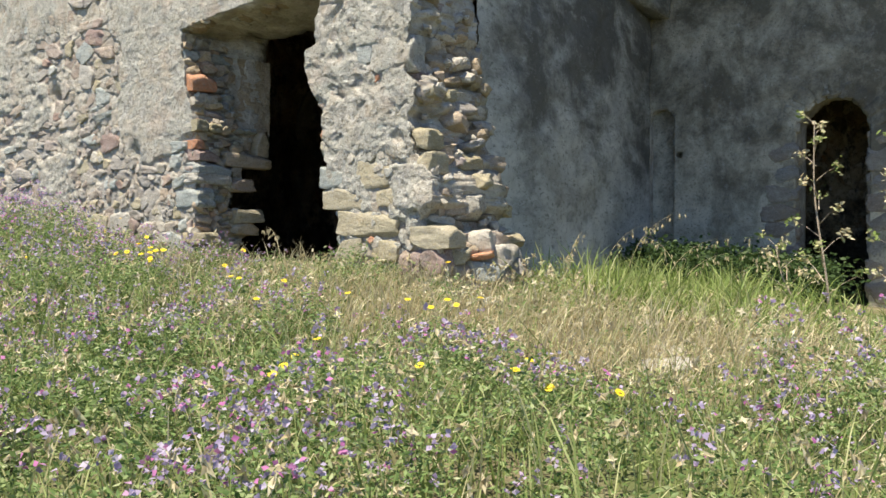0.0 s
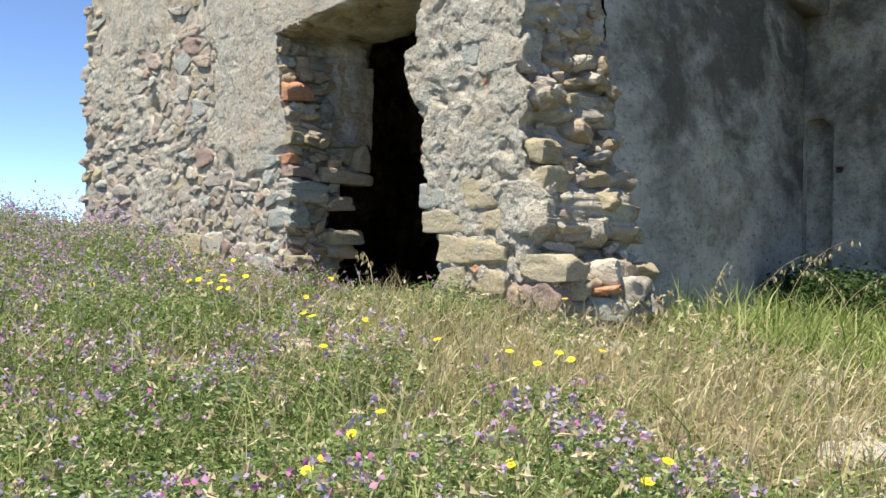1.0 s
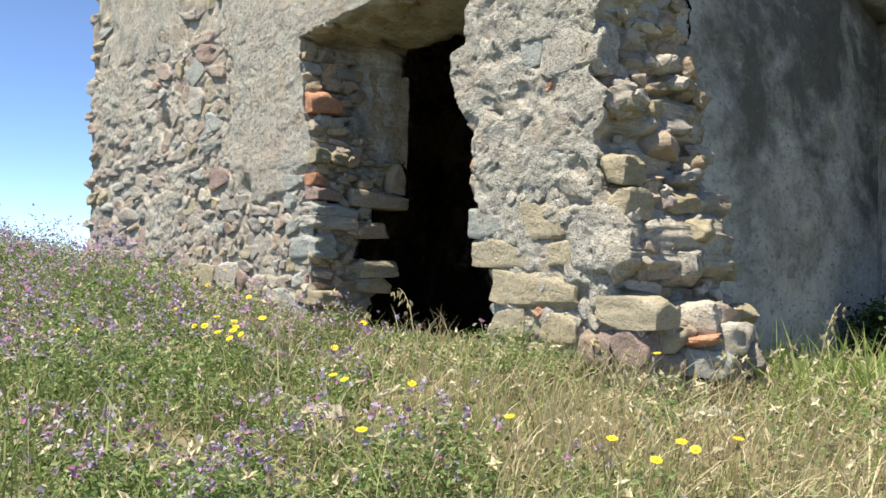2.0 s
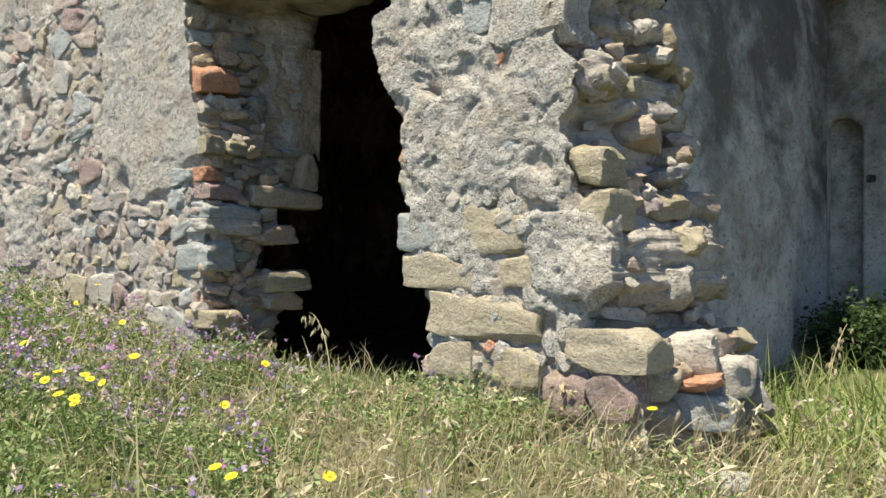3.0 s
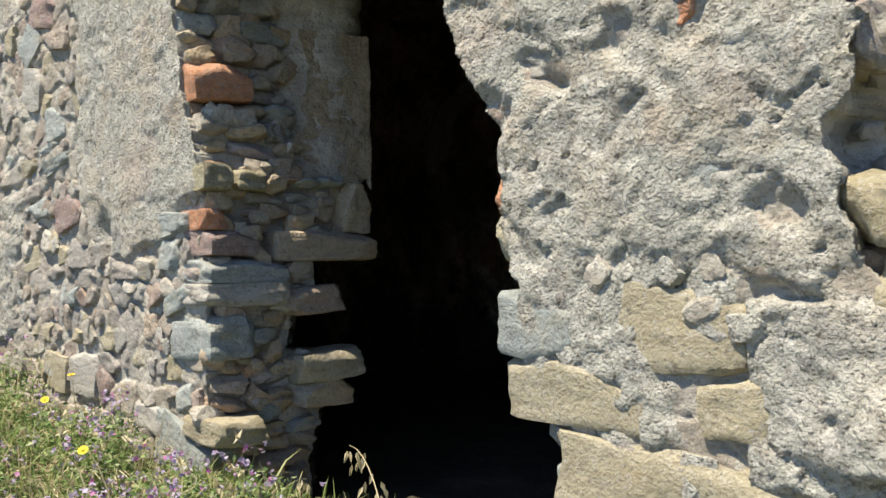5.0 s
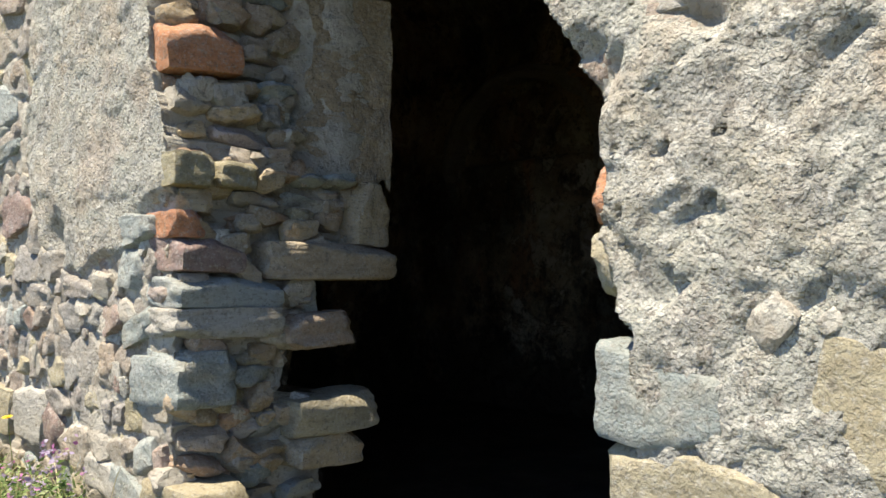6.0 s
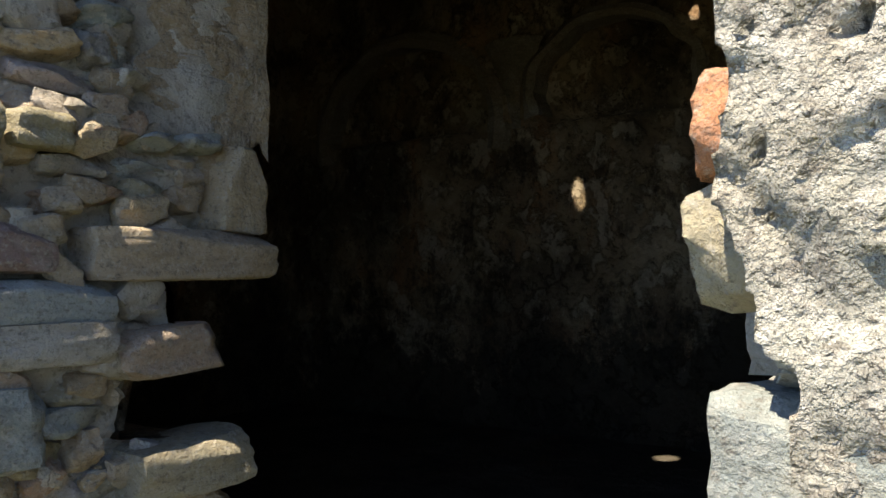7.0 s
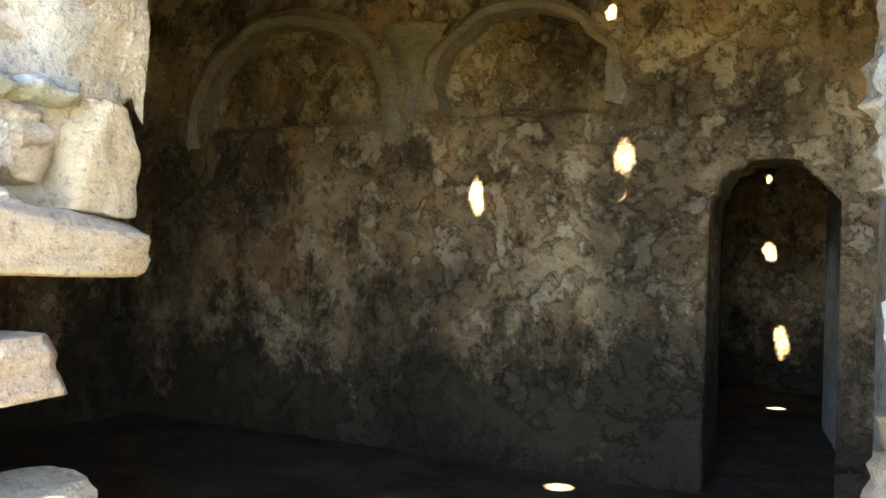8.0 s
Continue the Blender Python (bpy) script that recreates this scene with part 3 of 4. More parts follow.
wall_room = sheet_wall("wall_room_back", np.arange(-5.1, 0.62, 0.045), np.arange(-0.3, 3.9, 0.045),
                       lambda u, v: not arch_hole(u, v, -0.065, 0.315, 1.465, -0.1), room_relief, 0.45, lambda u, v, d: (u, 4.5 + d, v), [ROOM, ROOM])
for cx, w, sp in ((-3.28, 0.84, 2.14), (-1.55, 0.60, 2.27)):
    bm = bmesh.new()
    rows = []
    for i in range(41):
        a = math.pi * (i - 3) / 34
        k = 1.03 + 0.05 * noise.noise(Vector((a * 3, cx, 0)))
        t = 0.075 + 0.04 * noise.noise(Vector((a * 4, cx, 6)))
        cs, sn = math.cos(a), 0.82 * math.sin(a)
        rows.append([bm.verts.new((cx + cs * w * (k + r), 4.5 - d, sp + sn * w * (k + r))) for r, d in ((-t, -0.12), (-t, 0.06), (0.0, 0.09), (t, 0.06), (t * 1.5, -0.02))])
    for a, b in zip(rows, rows[1:]):
        for j in range(4):
            bm.faces.new((a[j], a[j + 1], b[j + 1], b[j]))
    part("arch_rib", bm, RIB, wall_room, "worn pale plaster rib of a blind arch")
bm = bmesh.new()
rows = []
for i in range(13):
    k = i / 12
    half = 0.05 + 0.20 * k ** 1.6
    z = 2.08 + 0.62 * k
    mid = -2.30 + 0.02 * noise.noise(Vector((k * 4, 2, 9)))
    rows.append([bm.verts.new((mid + half * c, 4.5 - (0.015 + 0.13 * k * (1 - c * c) + 0.02 * noise.noise(Vector((k * 6, c * 3, 4)))), z)) for c in (-1, -0.6, -0.2, 0.2, 0.6, 1)])
for a, b in zip(rows, rows[1:]):
    for j in range(5):
        f = bm.faces.new((a[j], a[j + 1], b[j + 1], b[j]))
        f.smooth = True
part("springer", bm, RIB, wall_room, "worn pale springer between two blind arches")
tagged(wall_room, "stained plaster wall with blind arches, darker towards the floor", "wall")


def room_vault_place(u, v, d):
    r = 1.85 + d
    return (u, 2.7 - r * math.cos(v), 3.05 + 0.55 * r * math.sin(v))


def room2_vault_place(u, v, d):
    r = 2.3 + d
    return (u, 7.2 - r * math.cos(v), 2.5 + 0.5 * r * math.sin(v))


tagged(vault("ceiling_room_vault", np.arange(-5.1, 0.62, 0.025), np.linspace(0, math.pi, 190), lambda u, v: not lit_gap(room_vault_place(u, v, 0.03), SPOTS),
             room_vault_place, 0.06, ROOM), "sooty plastered barrel vault with small gaps", "vault")
tagged(vault("ceiling_inner_vault", np.arange(-2.4, 0.42, 0.03), np.linspace(0, math.pi, 170), lambda u, v: not lit_gap(room2_vault_place(u, v, 0.03), SPOTS_2),
             room2_vault_place, 0.06, ROOM), "sooty plastered barrel vault with small gaps", "vault")
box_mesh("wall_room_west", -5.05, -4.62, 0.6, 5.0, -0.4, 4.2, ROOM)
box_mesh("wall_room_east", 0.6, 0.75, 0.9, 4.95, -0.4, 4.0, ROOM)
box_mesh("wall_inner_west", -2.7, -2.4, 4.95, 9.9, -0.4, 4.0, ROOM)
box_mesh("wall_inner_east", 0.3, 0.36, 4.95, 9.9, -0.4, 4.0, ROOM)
tagged(sheet_wall("wall_inner_back", np.arange(-2.5, 0.36, 0.06), np.arange(-0.3, 3.6, 0.06), lambda u, v: True, lambda u, v: 0.03 * fbm(u * 3, 6, v * 3, 4), 0.3,
                  lambda u, v, d: (u, 9.5 + d, v), [ROOM]), "dark mottled plaster wall of the inner room", "wall")
bm = bmesh.new()
bmesh.ops.create_grid(bm, x_segments=60, y_segments=90, size=0.5)
for v in bm.verts:
    x, y = -2.3 + v.co.x * 5.9, 5.2 + v.co.y * 9.0
    v.co = (x, y, -0.05 + 0.02 * fbm(x * 2, y * 2, 0, 4))
tagged(part("floor", bm, floor_mat()), "bare earth floor of the ruined room", "floor", kind="structure")


# ---- stones of the doorway and the walls ----
def placed(parent, rows):
    """Rows: material, x0, x1, z0, z1, how far it stands out of the wall's face, tilt."""
    for mat, x0, x1, z0, z1, out, tilt in rows:
        depth = 0.22
        stone(parent, (x0 + x1) / 2, depth / 2 - 0.4 * out - 0.006, (z0 + z1) / 2, (x1 - x0) * 1.04, depth, (z1 - z0) * 1.06, mat, (0, tilt, 0), True if mat in (MAROON, OCHRE) else "slab")
    return [(r[1], r[2], r[3], r[4]) for r in rows]


PILLAR_STONES = [
    (BLUE, 0.715, 0.955, 0.84, 1.01, 0.035, -1), (TAN, 1.12, 1.45, 0.83, 1.05, 0.012, 3), (TAN, 0.74, 1.18, 0.66, 0.83, 0.03, 2),
    (TAN, 1.33, 1.50, 0.68, 0.82, 0.02, 0), (TAN, 0.93, 1.53, 0.44, 0.63, 0.05, 1), (TAN, 0.93, 1.17, 0.25, 0.41, 0.04, -2),
    (TAN, 1.31, 1.54, 0.24, 0.42, 0.04, 4), (MAROON, 1.55, 1.77, 0.13, 0.34, 0.06, 8), (MAROON, 1.77, 1.99, 0.15, 0.35, 0.05, -6),
    (TAN, 1.69, 2.05, 0.35, 0.51, 0.07, -2), (OCHRE, 1.67, 1.85, 1.12, 1.26, 0.045, 10), (TAN, 1.74, 1.88, 0.92, 1.08, 0.03, 0),
]
TOP_STONES = [
    (PLASTER, 1.28, 1.66, 1.74, 2.00, 0.035, 2), (BLUE, 1.12, 1.28, 1.82, 2.01, 0.02, -12), (BLUE, 1.62, 1.78, 0.58, 0.70, 0.0, 14),
    (BRICK, 1.24, 1.34, 1.66, 1.72, 0.0, 8), (PALE, 1.28, 1.5, 2.42, 2.62, 0.08, 12),
    (OCHRE, 1.20, 1.30, 0.38, 0.43, 0.03, 4), (BRICK, 1.26, 1.31, 0.38, 0.44, 0.05, 40), (BLUE, 0.93, 1.06, 1.09, 1.17, 0.004, 4), (BLUE, 1.28, 1.42, 1.24, 1.34, -0.002, 10),
]
LEFT_STONES = [
    (BLUE, -1.22, -0.90, 0.71, 0.86, 0.02, 0), (TAN, -1.10, -0.78, 0.36, 0.46, 0.05, 1), (PALE, -1.59, -1.31, 0.36, 0.48, 0.02, 8),
    (BLUE, -1.45, -1.00, 0.12, 0.41, 0.02, 24), (BROWN, -1.48, -1.36, 0.77, 0.89, 0.01, 0), (TAN, -2.67, -2.39, 0.46, 0.64, 0.02, 5),
    (PALE, -2.31, -2.01, 0.46, 0.66, 0.03, 6), (MAROON, -2.01, -1.83, 0.40, 0.60, 0.02, 20), (OCHRE, -2.33, -1.99, 0.14, 0.31, 0.02, 4),
    (MAROON, -2.79, -2.45, 2.45, 2.60, 0.01, 10), (BLUE, -2.96, -2.67, 2.28, 2.47, 0.01, -30), (PALE, -2.90, -2.66, 2.01, 2.23, 0.02, 8),
    (MAROON, -2.50, -2.18, 1.30, 1.50, 0.01, 6),
]
done = placed(wall_front, PILLAR_STONES) + placed(wall_front, TOP_STONES) + placed(wall_front, LEFT_STONES)

# rubble that shows where the plaster has fallen, laid in rough courses
random.seed(11)


def lay_rubble(x0, x1, z0, z1, most, sizes, fill):
    count, z = 0, z0
    while z < z1:
        h = random.uniform(0.07, 0.15)
        x = x0 + random.uniform(0, 0.1)
        while x < x1:
            w = random.choice(sizes) * random.uniform(0.8, 1.25)
            hh = min(h * random.uniform(0.75, 1.2), w * 1.1)
            cx, cz = x + w / 2, z + h / 2 + 0.03 * noise.noise(Vector((x * 2, z, 3)))
            box = (cx - w / 2, cx + w / 2, cz - hh / 2, cz + hh / 2)
            x += w + random.uniform(0.004, 0.03)
            if count >= most or random.random() > fill or plaster_cover(cx, cz) > -0.04:
                continue
            if any(box[0] < b - 0.03 and box[1] > a + 0.03 and box[2] < d - 0.025 and box[3] > c + 0.025 for a, b, c, d in done):
                continue
            if not all(front_inside(px, pz) for px in box[:2] for pz in box[2:]):
                continue
            done.append(box)
            count += 1
            mat = random.choice((FIELD, FIELD, FIELD, FIELD, FIELD, FIELD, TAN, BLUE))
            stone(wall_front, cx, 0.080 + random.uniform(-0.016, 0.012), cz, w * 1.13, 0.17, hh * 1.16, mat, (random.uniform(-7, 7), random.uniform(-16, 16), random.uniform(-7, 7)), True)
        z += h * 1.02


lay_rubble(-3.0, -1.02, 0.05, 1.5, 150, (0.07, 0.10, 0.13, 0.18, 0.25), 0.84)
lay_rubble(-5.0, -1.9, 0.2, 3.3, 110, (0.12, 0.17, 0.22, 0.28), 0.5)

for k in range(60):
    x, z = random.uniform(0.75, 1.98), random.uniform(0.3, 1.1)
    if front_inside(x - 0.05, z) and front_inside(x + 0.05, z):
        d = random.uniform(0.03, 0.085)
        stone(wall_front, x, random.uniform(-0.012, 0.006), z, d * 1.3, d * 0.45, d, random.choice((PLASTER, PLASTER, MORTAR)), (0, random.uniform(-60, 60), random.uniform(-10, 10)), False, "mortar_lump")
for k in range(16):
    x = -1.1 + 1.75 * k / 15
    stone(wall_front, x, random.uniform(0.03, 0.3), 2.44 + 0.11 * (x + 1.0), random.uniform(0.1, 0.2), random.uniform(0.12, 0.25), random.uniform(0.04, 0.08), random.choice((MORTAR, EARTH, EARTH)), (random.uniform(-10, 10), random.uniform(-8, 8), random.uniform(0, 90)), False, "mortar_lump")

for k in range(130):
    x, z = random.uniform(-3.2, -1.02), random.uniform(0.15, 1.6)
    d = random.uniform(0.03, 0.10)
    if front_inside(x, z) and plaster_cover(x, z) < 0.1:
        stone(wall_front, x, random.uniform(0.0, 0.016), z, d * 1.4, d * 0.45, d, random.choice((PLASTER, MORTAR, MORTAR, FIELD)), (random.uniform(-15, 15), random.uniform(-70, 70), random.uniform(-12, 12)), False, "mortar_lump")

# quoins at the broken left corner
for k in range(22):
    z = 0.3 + k * 0.15
    if k % 5 in (0, 2, 3):
        stone(wall_front, -5.0 + random.uniform(-0.13, 0.03), 0.15, z, random.uniform(0.22, 0.36), 0.34, random.uniform(0.08, 0.16), random.choice((FIELD, TAN, FIELD)), (0, random.uniform(-9, 9), random.uniform(-8, 8)), True)

# left reveal: thin courses that step back towards the room
JAMB = [  # material, y0, y1, z0, z1, how far it stands out
    (BRICK, 0.02, 0.28, 1.83, 1.98, 0.035), (OCHRE, -0.01, 0.12, 1.43, 1.53, 0.03), (OCHRE, 0.16, 0.29, 1.43, 1.51, 0.03),
    (BRICK, 0.0, 0.10, 1.26, 1.34, 0.01), (MAROON, 0.01, 0.23, 1.15, 1.25, 0.015), (BLUE, 0.01, 0.37, 1.03, 1.12, 0.015), (PALE, 0.0, 0.37, 0.93, 1.02, 0.02),
    (BLUE, 0.0, 0.20, 0.72, 0.88, 0.02), (WARM, 0.40, 0.69, 0.88, 0.99, 0.03), (WARM, 0.74, 0.89, 1.25, 1.47, 0.01), (WARM, 0.36, 0.885, 1.12, 1.24, 0.03),
    (TAN, 0.45, 0.77, 0.57, 0.69, 0.07), (WARM, 0.45, 0.72, 0.45, 0.56, 0.06),
]


def edge_at(z):
    return lerp(LEFT_EDGE, z)


taken = []
for mat, y0, y1, z0, z1, out in JAMB:
    taken.append((y0, y1, z0, z1))
    stone(wall_front, edge_at((z0 + z1) / 2) - 0.08 + out, (y0 + y1) / 2, (z0 + z1) / 2, 0.24, (y1 - y0) * 1.06, (z1 - z0) * 1.08, mat, (random.uniform(-3, 3), 0, random.uniform(-4, 4)), "slab")
z = -0.12
while z < 2.32:
    h = random.uniform(0.05, 0.10) if z < 1.1 else random.uniform(0.06, 0.12)
    y, end = random.uniform(0.0, 0.04), jamb_depth(z + h / 2) - 0.07
    while y < end - 0.04:
        w = min(random.uniform(0.08, 0.24), end - y)
        box = (y, y + w, z, z + h)
        clear = not any(box[0] < b - 0.03 and box[1] > a + 0.03 and box[2] < d - 0.025 and box[3] > c + 0.025 for a, b, c, d in taken)
        if clear and not (z > 1.5 and y + w > 0.6):
            out = random.uniform(-0.05, 0.012) + (0.012 if z < 1.1 else 0)
            stone(wall_front, edge_at(z + h / 2) - 0.09 + out, y + w / 2, z + h / 2, 0.24, w * random.uniform(0.85, 1.1), h * random.uniform(0.8, 1.15),
                  random.choice((STONE, WARM, TAN, WARM, WARM, MORTAR, WARM, BLUE)), (random.uniform(-9, 9), random.uniform(-10, 10), random.uniform(-9, 9)), random.random() < 0.4)
        y += w
    z += h
for k in range(70):
    z, y = random.uniform(0.1, 2.3), random.uniform(0.02, 0.6)
    d = random.uniform(0.05, 0.11)
    if y < jamb_depth(z) - 0.12:
        stone(wall_front, edge_at(z) + random.uniform(-0.01, 0.012), y, z, d * 0.7, d * 1.3, d * 0.8, random.choice((MORTAR, MORTAR, EARTH, WARM, WARM)), (random.uniform(-40, 40), random.uniform(-20, 20), 0), False, "mortar_lump")
# patch of plaster left on the upper inner half of the reveal
bm = bmesh.new()
bmesh.ops.create_grid(bm, x_segments=24, y_segments=44, size=0.5)
for v in bm.verts:
    y, zz = 0.76 + v.co.x * 0.34, 1.84 + v.co.y * 0.74
    u_in = v.co.x
    e = 0.12 * fbm(zz * 5, 2, 0, 3) * max(0, -2 * v.co.x)
    zz += 0.15 * fbm(y * 6, 4, 0, 3) * max(0, -2 * v.co.y)
    v.co = (-0.945 - 0.07 * (0.5 - u_in) + 0.02 * fbm(y * 8, 0, zz * 8, 3), y + e, zz)
bmesh.ops.solidify(bm, geom=bm.faces[:], thickness=0.05)
part("plaster_patch", bm, EARTH, wall_front, "brown smooth plaster patch")

# right reveal, lit by the sun
z = 0.0
while z < 2.3:
    h = random.uniform(0.08, 0.17)
    e = lerp(RIGHT_EDGE, z + h / 2)
    y = 0.03
    while y < 0.84:
        w = random.uniform(0.12, 0.34)
        if y < 0.3 and 1.05 < z + h / 2 < 1.39:
            y += 0.2
            continue
        stone(wall_front, e + 0.15 - random.uniform(-0.02, 0.03) - reveal_in(e, min(y + w / 2, 0.8)), min(y + w / 2, 0.8), z + h / 2, 0.26, w * 1.05, h * 1.06,
              random.choice((STONE, BLUE, TAN, PALE, STONE, BROWN)), (random.uniform(-4, 4), random.uniform(-5, 5), random.uniform(-5, 5)), True)
        y += w
    z += h
stone(wall_front, 0.75, 0.06, 1.275, 0.15, 0.09, 0.11, BRICK, (0, 14, 10), True, "brick", 3)
stone(wall_front, 0.77, 0.06, 1.165, 0.19, 0.10, 0.13, TAN, (0, 0, 0), True, "stone", 2)
stone(wall_front, 0.83, 0.10, 1.05, 0.14, 0.2, 0.09, BLUE, (0, 4, 0), True, "stone", 1)

# broken right end of the wall
END_BACK = [(0.0, 2.2), (0.36, 2.2), (0.45, 2.0), (0.63, 1.92), (0.86, 1.95), (1.26, 1.84), (1.52, 1.86), (1.79, 1.80), (1.95, 1.70), (2.09, 1.68), (2.9, 1.62)]
z = -0.1
while z < 2.7:
    h = random.uniform(0.07, 0.15)
    y = 0.12
    while y < 0.88:
        w = random.uniform(0.09, 0.22)
        k = min(1, (y + w / 2) / 0.6)
        e = (1 - k) * lerp(END_EDGE, z + h / 2) + k * lerp(END_BACK, z + h / 2)
        mat = random.choice((MORTAR, FIELD, FIELD, EARTH, EARTH, BROWN, OCHRE, EARTH))
        stone(wall_front, e - 0.17 + random.uniform(-0.10, 0.035), y + w / 2, z + h / 2, random.uniform(0.26, 0.36), w * 1.4, h * 1.2, mat,
              (random.uniform(-9, 9), random.uniform(-16, 16), random.uniform(-35, 35)), random.random() < 0.9)
        y += w * (1 if random.random() < 0.75 else 1.7)
    z += h
for row in ((TAN, 1.86, 0.55, 0.87, 0.30, 0.2, 0.12), (BROWN, 1.74, 0.45, 1.36, 0.20, 0.24, 0.15), (PALE, 1.66, 0.6, 1.84, 0.22, 0.2, 0.08), (OCHRE, 1.68, 0.16, 1.55, 0.2, 0.22, 0.14), (OCHRE, 1.74, 0.12, 1.0, 0.14, 0.2, 0.12), (STONE, 1.78, 0.42, 1.03, 0.2, 0.2, 0.13), (MAROON, 1.6, 0.2, 1.70, 0.16, 0.2, 0.07), (MORTAR, 1.98, 0.46, 0.40, 0.26, 0.24, 0.17), (PLASTER, 1.86, 0.5, 0.68, 0.26, 0.3, 0.22), (BLUE, 2.08, 0.4, 0.17, 0.28, 0.24, 0.14), (MORTAR, 2.12, 0.62, 0.30, 0.2, 0.26, 0.16)):
    mat, x, y, z, sx, sy, sz = row
    stone(wall_front, x, y, z, sx, sy, sz, mat, (random.uniform(-8, 8), random.uniform(-8, 8), 20), True)
stone(wall_front, 2.10, 0.33, 0.285, 0.2, 0.16, 0.055, BRICK, (0, -8, 25), True, "brick", 5)

for k in range(60):
    z, y = random.uniform(0.1, 2.3), random.uniform(0.05, 0.75)
    g = min(1, y / 0.6)
    e = (1 - g) * lerp(END_EDGE, z) + g * lerp(END_BACK, z)
    d = random.uniform(0.03, 0.09)
    stone(wall_front, e + random.uniform(-0.06, 0.01), y, z, d * 1.2, d * 1.3, d * 0.8, random.choice((MORTAR, MORTAR, MORTAR, PALE, BROWN)), (random.uniform(-40, 40), random.uniform(-40, 40), random.uniform(0, 90)), False, "mortar_lump")

# dressed blocks about the arched doorway of the court
random.seed(5)
for side in (-1, 1):
    z = -0.4
    while z < 1.75:
        h = random.uniform(0.2, 0.32)
        w = random.uniform(0.26, 0.55)
        stone(wall_end, ARCH_X + side * (ARCH_W + w / 2 - 0.02), 7.485, z + h / 2, w, 0.2, h * 0.99, FIELD, (0, 0, 0), True, "block")
        z += h
for k in range(9):
    a = math.pi * (k + 0.5) / 9
    stone(wall_end, ARCH_X + math.cos(a) * (ARCH_W + 0.13), 7.475, ARCH_SPRING + math.sin(a) * (ARCH_W + 0.13), 0.28, 0.16, 0.18, ENDWALL, (0, -math.degrees(a), 0), True, "voussoir")


# ---- meadow ----
rng = np.random.default_rng(4)
GX, GY = np.arange(-9, 10.01, 0.1), np.arange(-9, 8.01, 0.1)
GZ = np.array([[ground_z(float(x), float(y)) for y in GY] for x in GX])


def heights(x, y):
    i, j = np.clip((x + 9) / 0.1, 0, len(GX) - 2), np.clip((y + 9) / 0.1, 0, len(GY) - 2)
    a, b = i.astype(int), j.astype(int)
    u, v = i - a, j - b
    return GZ[a, b] * (1 - u) * (1 - v) + GZ[a + 1, b] * u * (1 - v) + GZ[a, b + 1] * (1 - u) * v + GZ[a + 1, b + 1] * u * v


def soft_noise(x, y, s, k):
    return np.array([noise.noise(Vector((float(a) * s, float(b) * s, k))) for a, b in zip(x, y)])


def scatter(n, x0, x1, y0, y1):
    """Places in the meadow, clear of the building."""
    x, y = rng.uniform(x0, x1, n), rng.uniform(y0, y1, n)
    ok = ~((x < 1.5) & (y > -0.04)) & ~((x < 2.15) & (y > 0.02) & (y < 0.9)) & (y < 7.3) & (x < 7.7)
    return x[ok], y[ok]


def dryness(x, y):
    d = 1.1 * np.exp(-((x - 2.0) ** 2 / 2.6 + (y + 0.65) ** 2 / 1.1)) + 0.75 * np.exp(-((x - 4.0) ** 2 / 1.6 + (y - 0.2) ** 2 / 1.6))
    return d + 0.5 * soft_noise(x, y, 0.7, 2.2) + 0.25 * soft_noise(x, y, 2.3, 5.2)


def blades(x, y, tall, wide, lean, toward=None):
    """Bent blades of grass: seven corners each."""
    n = len(x)
    z = heights(x, y) - 0.01
    a = rng.uniform(0, 2 * np.pi, n) if toward is None else rng.normal(toward, 0.9, n)
    b = rng.uniform(0, 2 * np.pi, n)
    side = np.stack([np.cos(b), np.sin(b), np.zeros(n)], 1) * (wide / 2)[:, None]
    way = np.stack([np.cos(a), np.sin(a), np.zeros(n)], 1)
    base, up = np.stack([x, y, z], 1), np.array([0, 0, 1.0])
    rows = [base]
    for k in (0.4, 0.75, 1.0):
        bend = lean * k
        rows.append(base + way * (tall * k * np.sin(bend * 0.8))[:, None] + up * (tall * k * np.cos(bend * 0.9))[:, None])
    v = np.stack([base - side, base + side, rows[1] - side, rows[1] + side, rows[2] - side * 0.7, rows[2] + side * 0.7, rows[3]], 1).reshape(-1, 3)
    o = (np.arange(n) * 7)[:, None]
    return v, np.concatenate([o + [0, 1, 3], o + [0, 3, 2], o + [2, 3, 5], o + [2, 5, 4], o + [4, 5, 6]])


def flakes(p, size, flat=0.5, long=1.8):
    """Small leaves or petals: diamonds folded a little along the middle, at the places p."""
    n = len(p)
    a = rng.normal(size=(n, 3)) * [1, 1, flat]
    a /= np.linalg.norm(a, axis=1)[:, None]
    b = np.cross(a, rng.normal(size=(n, 3)))
    b /= np.linalg.norm(b, axis=1)[:, None]
    c = np.cross(a, b)
    s = size[:, None]
    v = np.stack([p - a * s * long / 2, p + b * s / 2 + c * s * 0.15, p + a * s * long / 2, p - b * s / 2 + c * s * 0.15], 1).reshape(-1, 3)
    o = (np.arange(n) * 4)[:, None]
    return v, np.concatenate([o + [0, 1, 2], o + [0, 2, 3]])


def stuff(name, pieces, material, label, category):
    v, f, base = [], [], 0
    for a, b in pieces:
        v.append(a)
        f.append(b + base)
        base += len(a)
    return tagged(part(name, np_mesh(name, np.concatenate(v), np.concatenate(f)), material), label, category, kind="stuff")


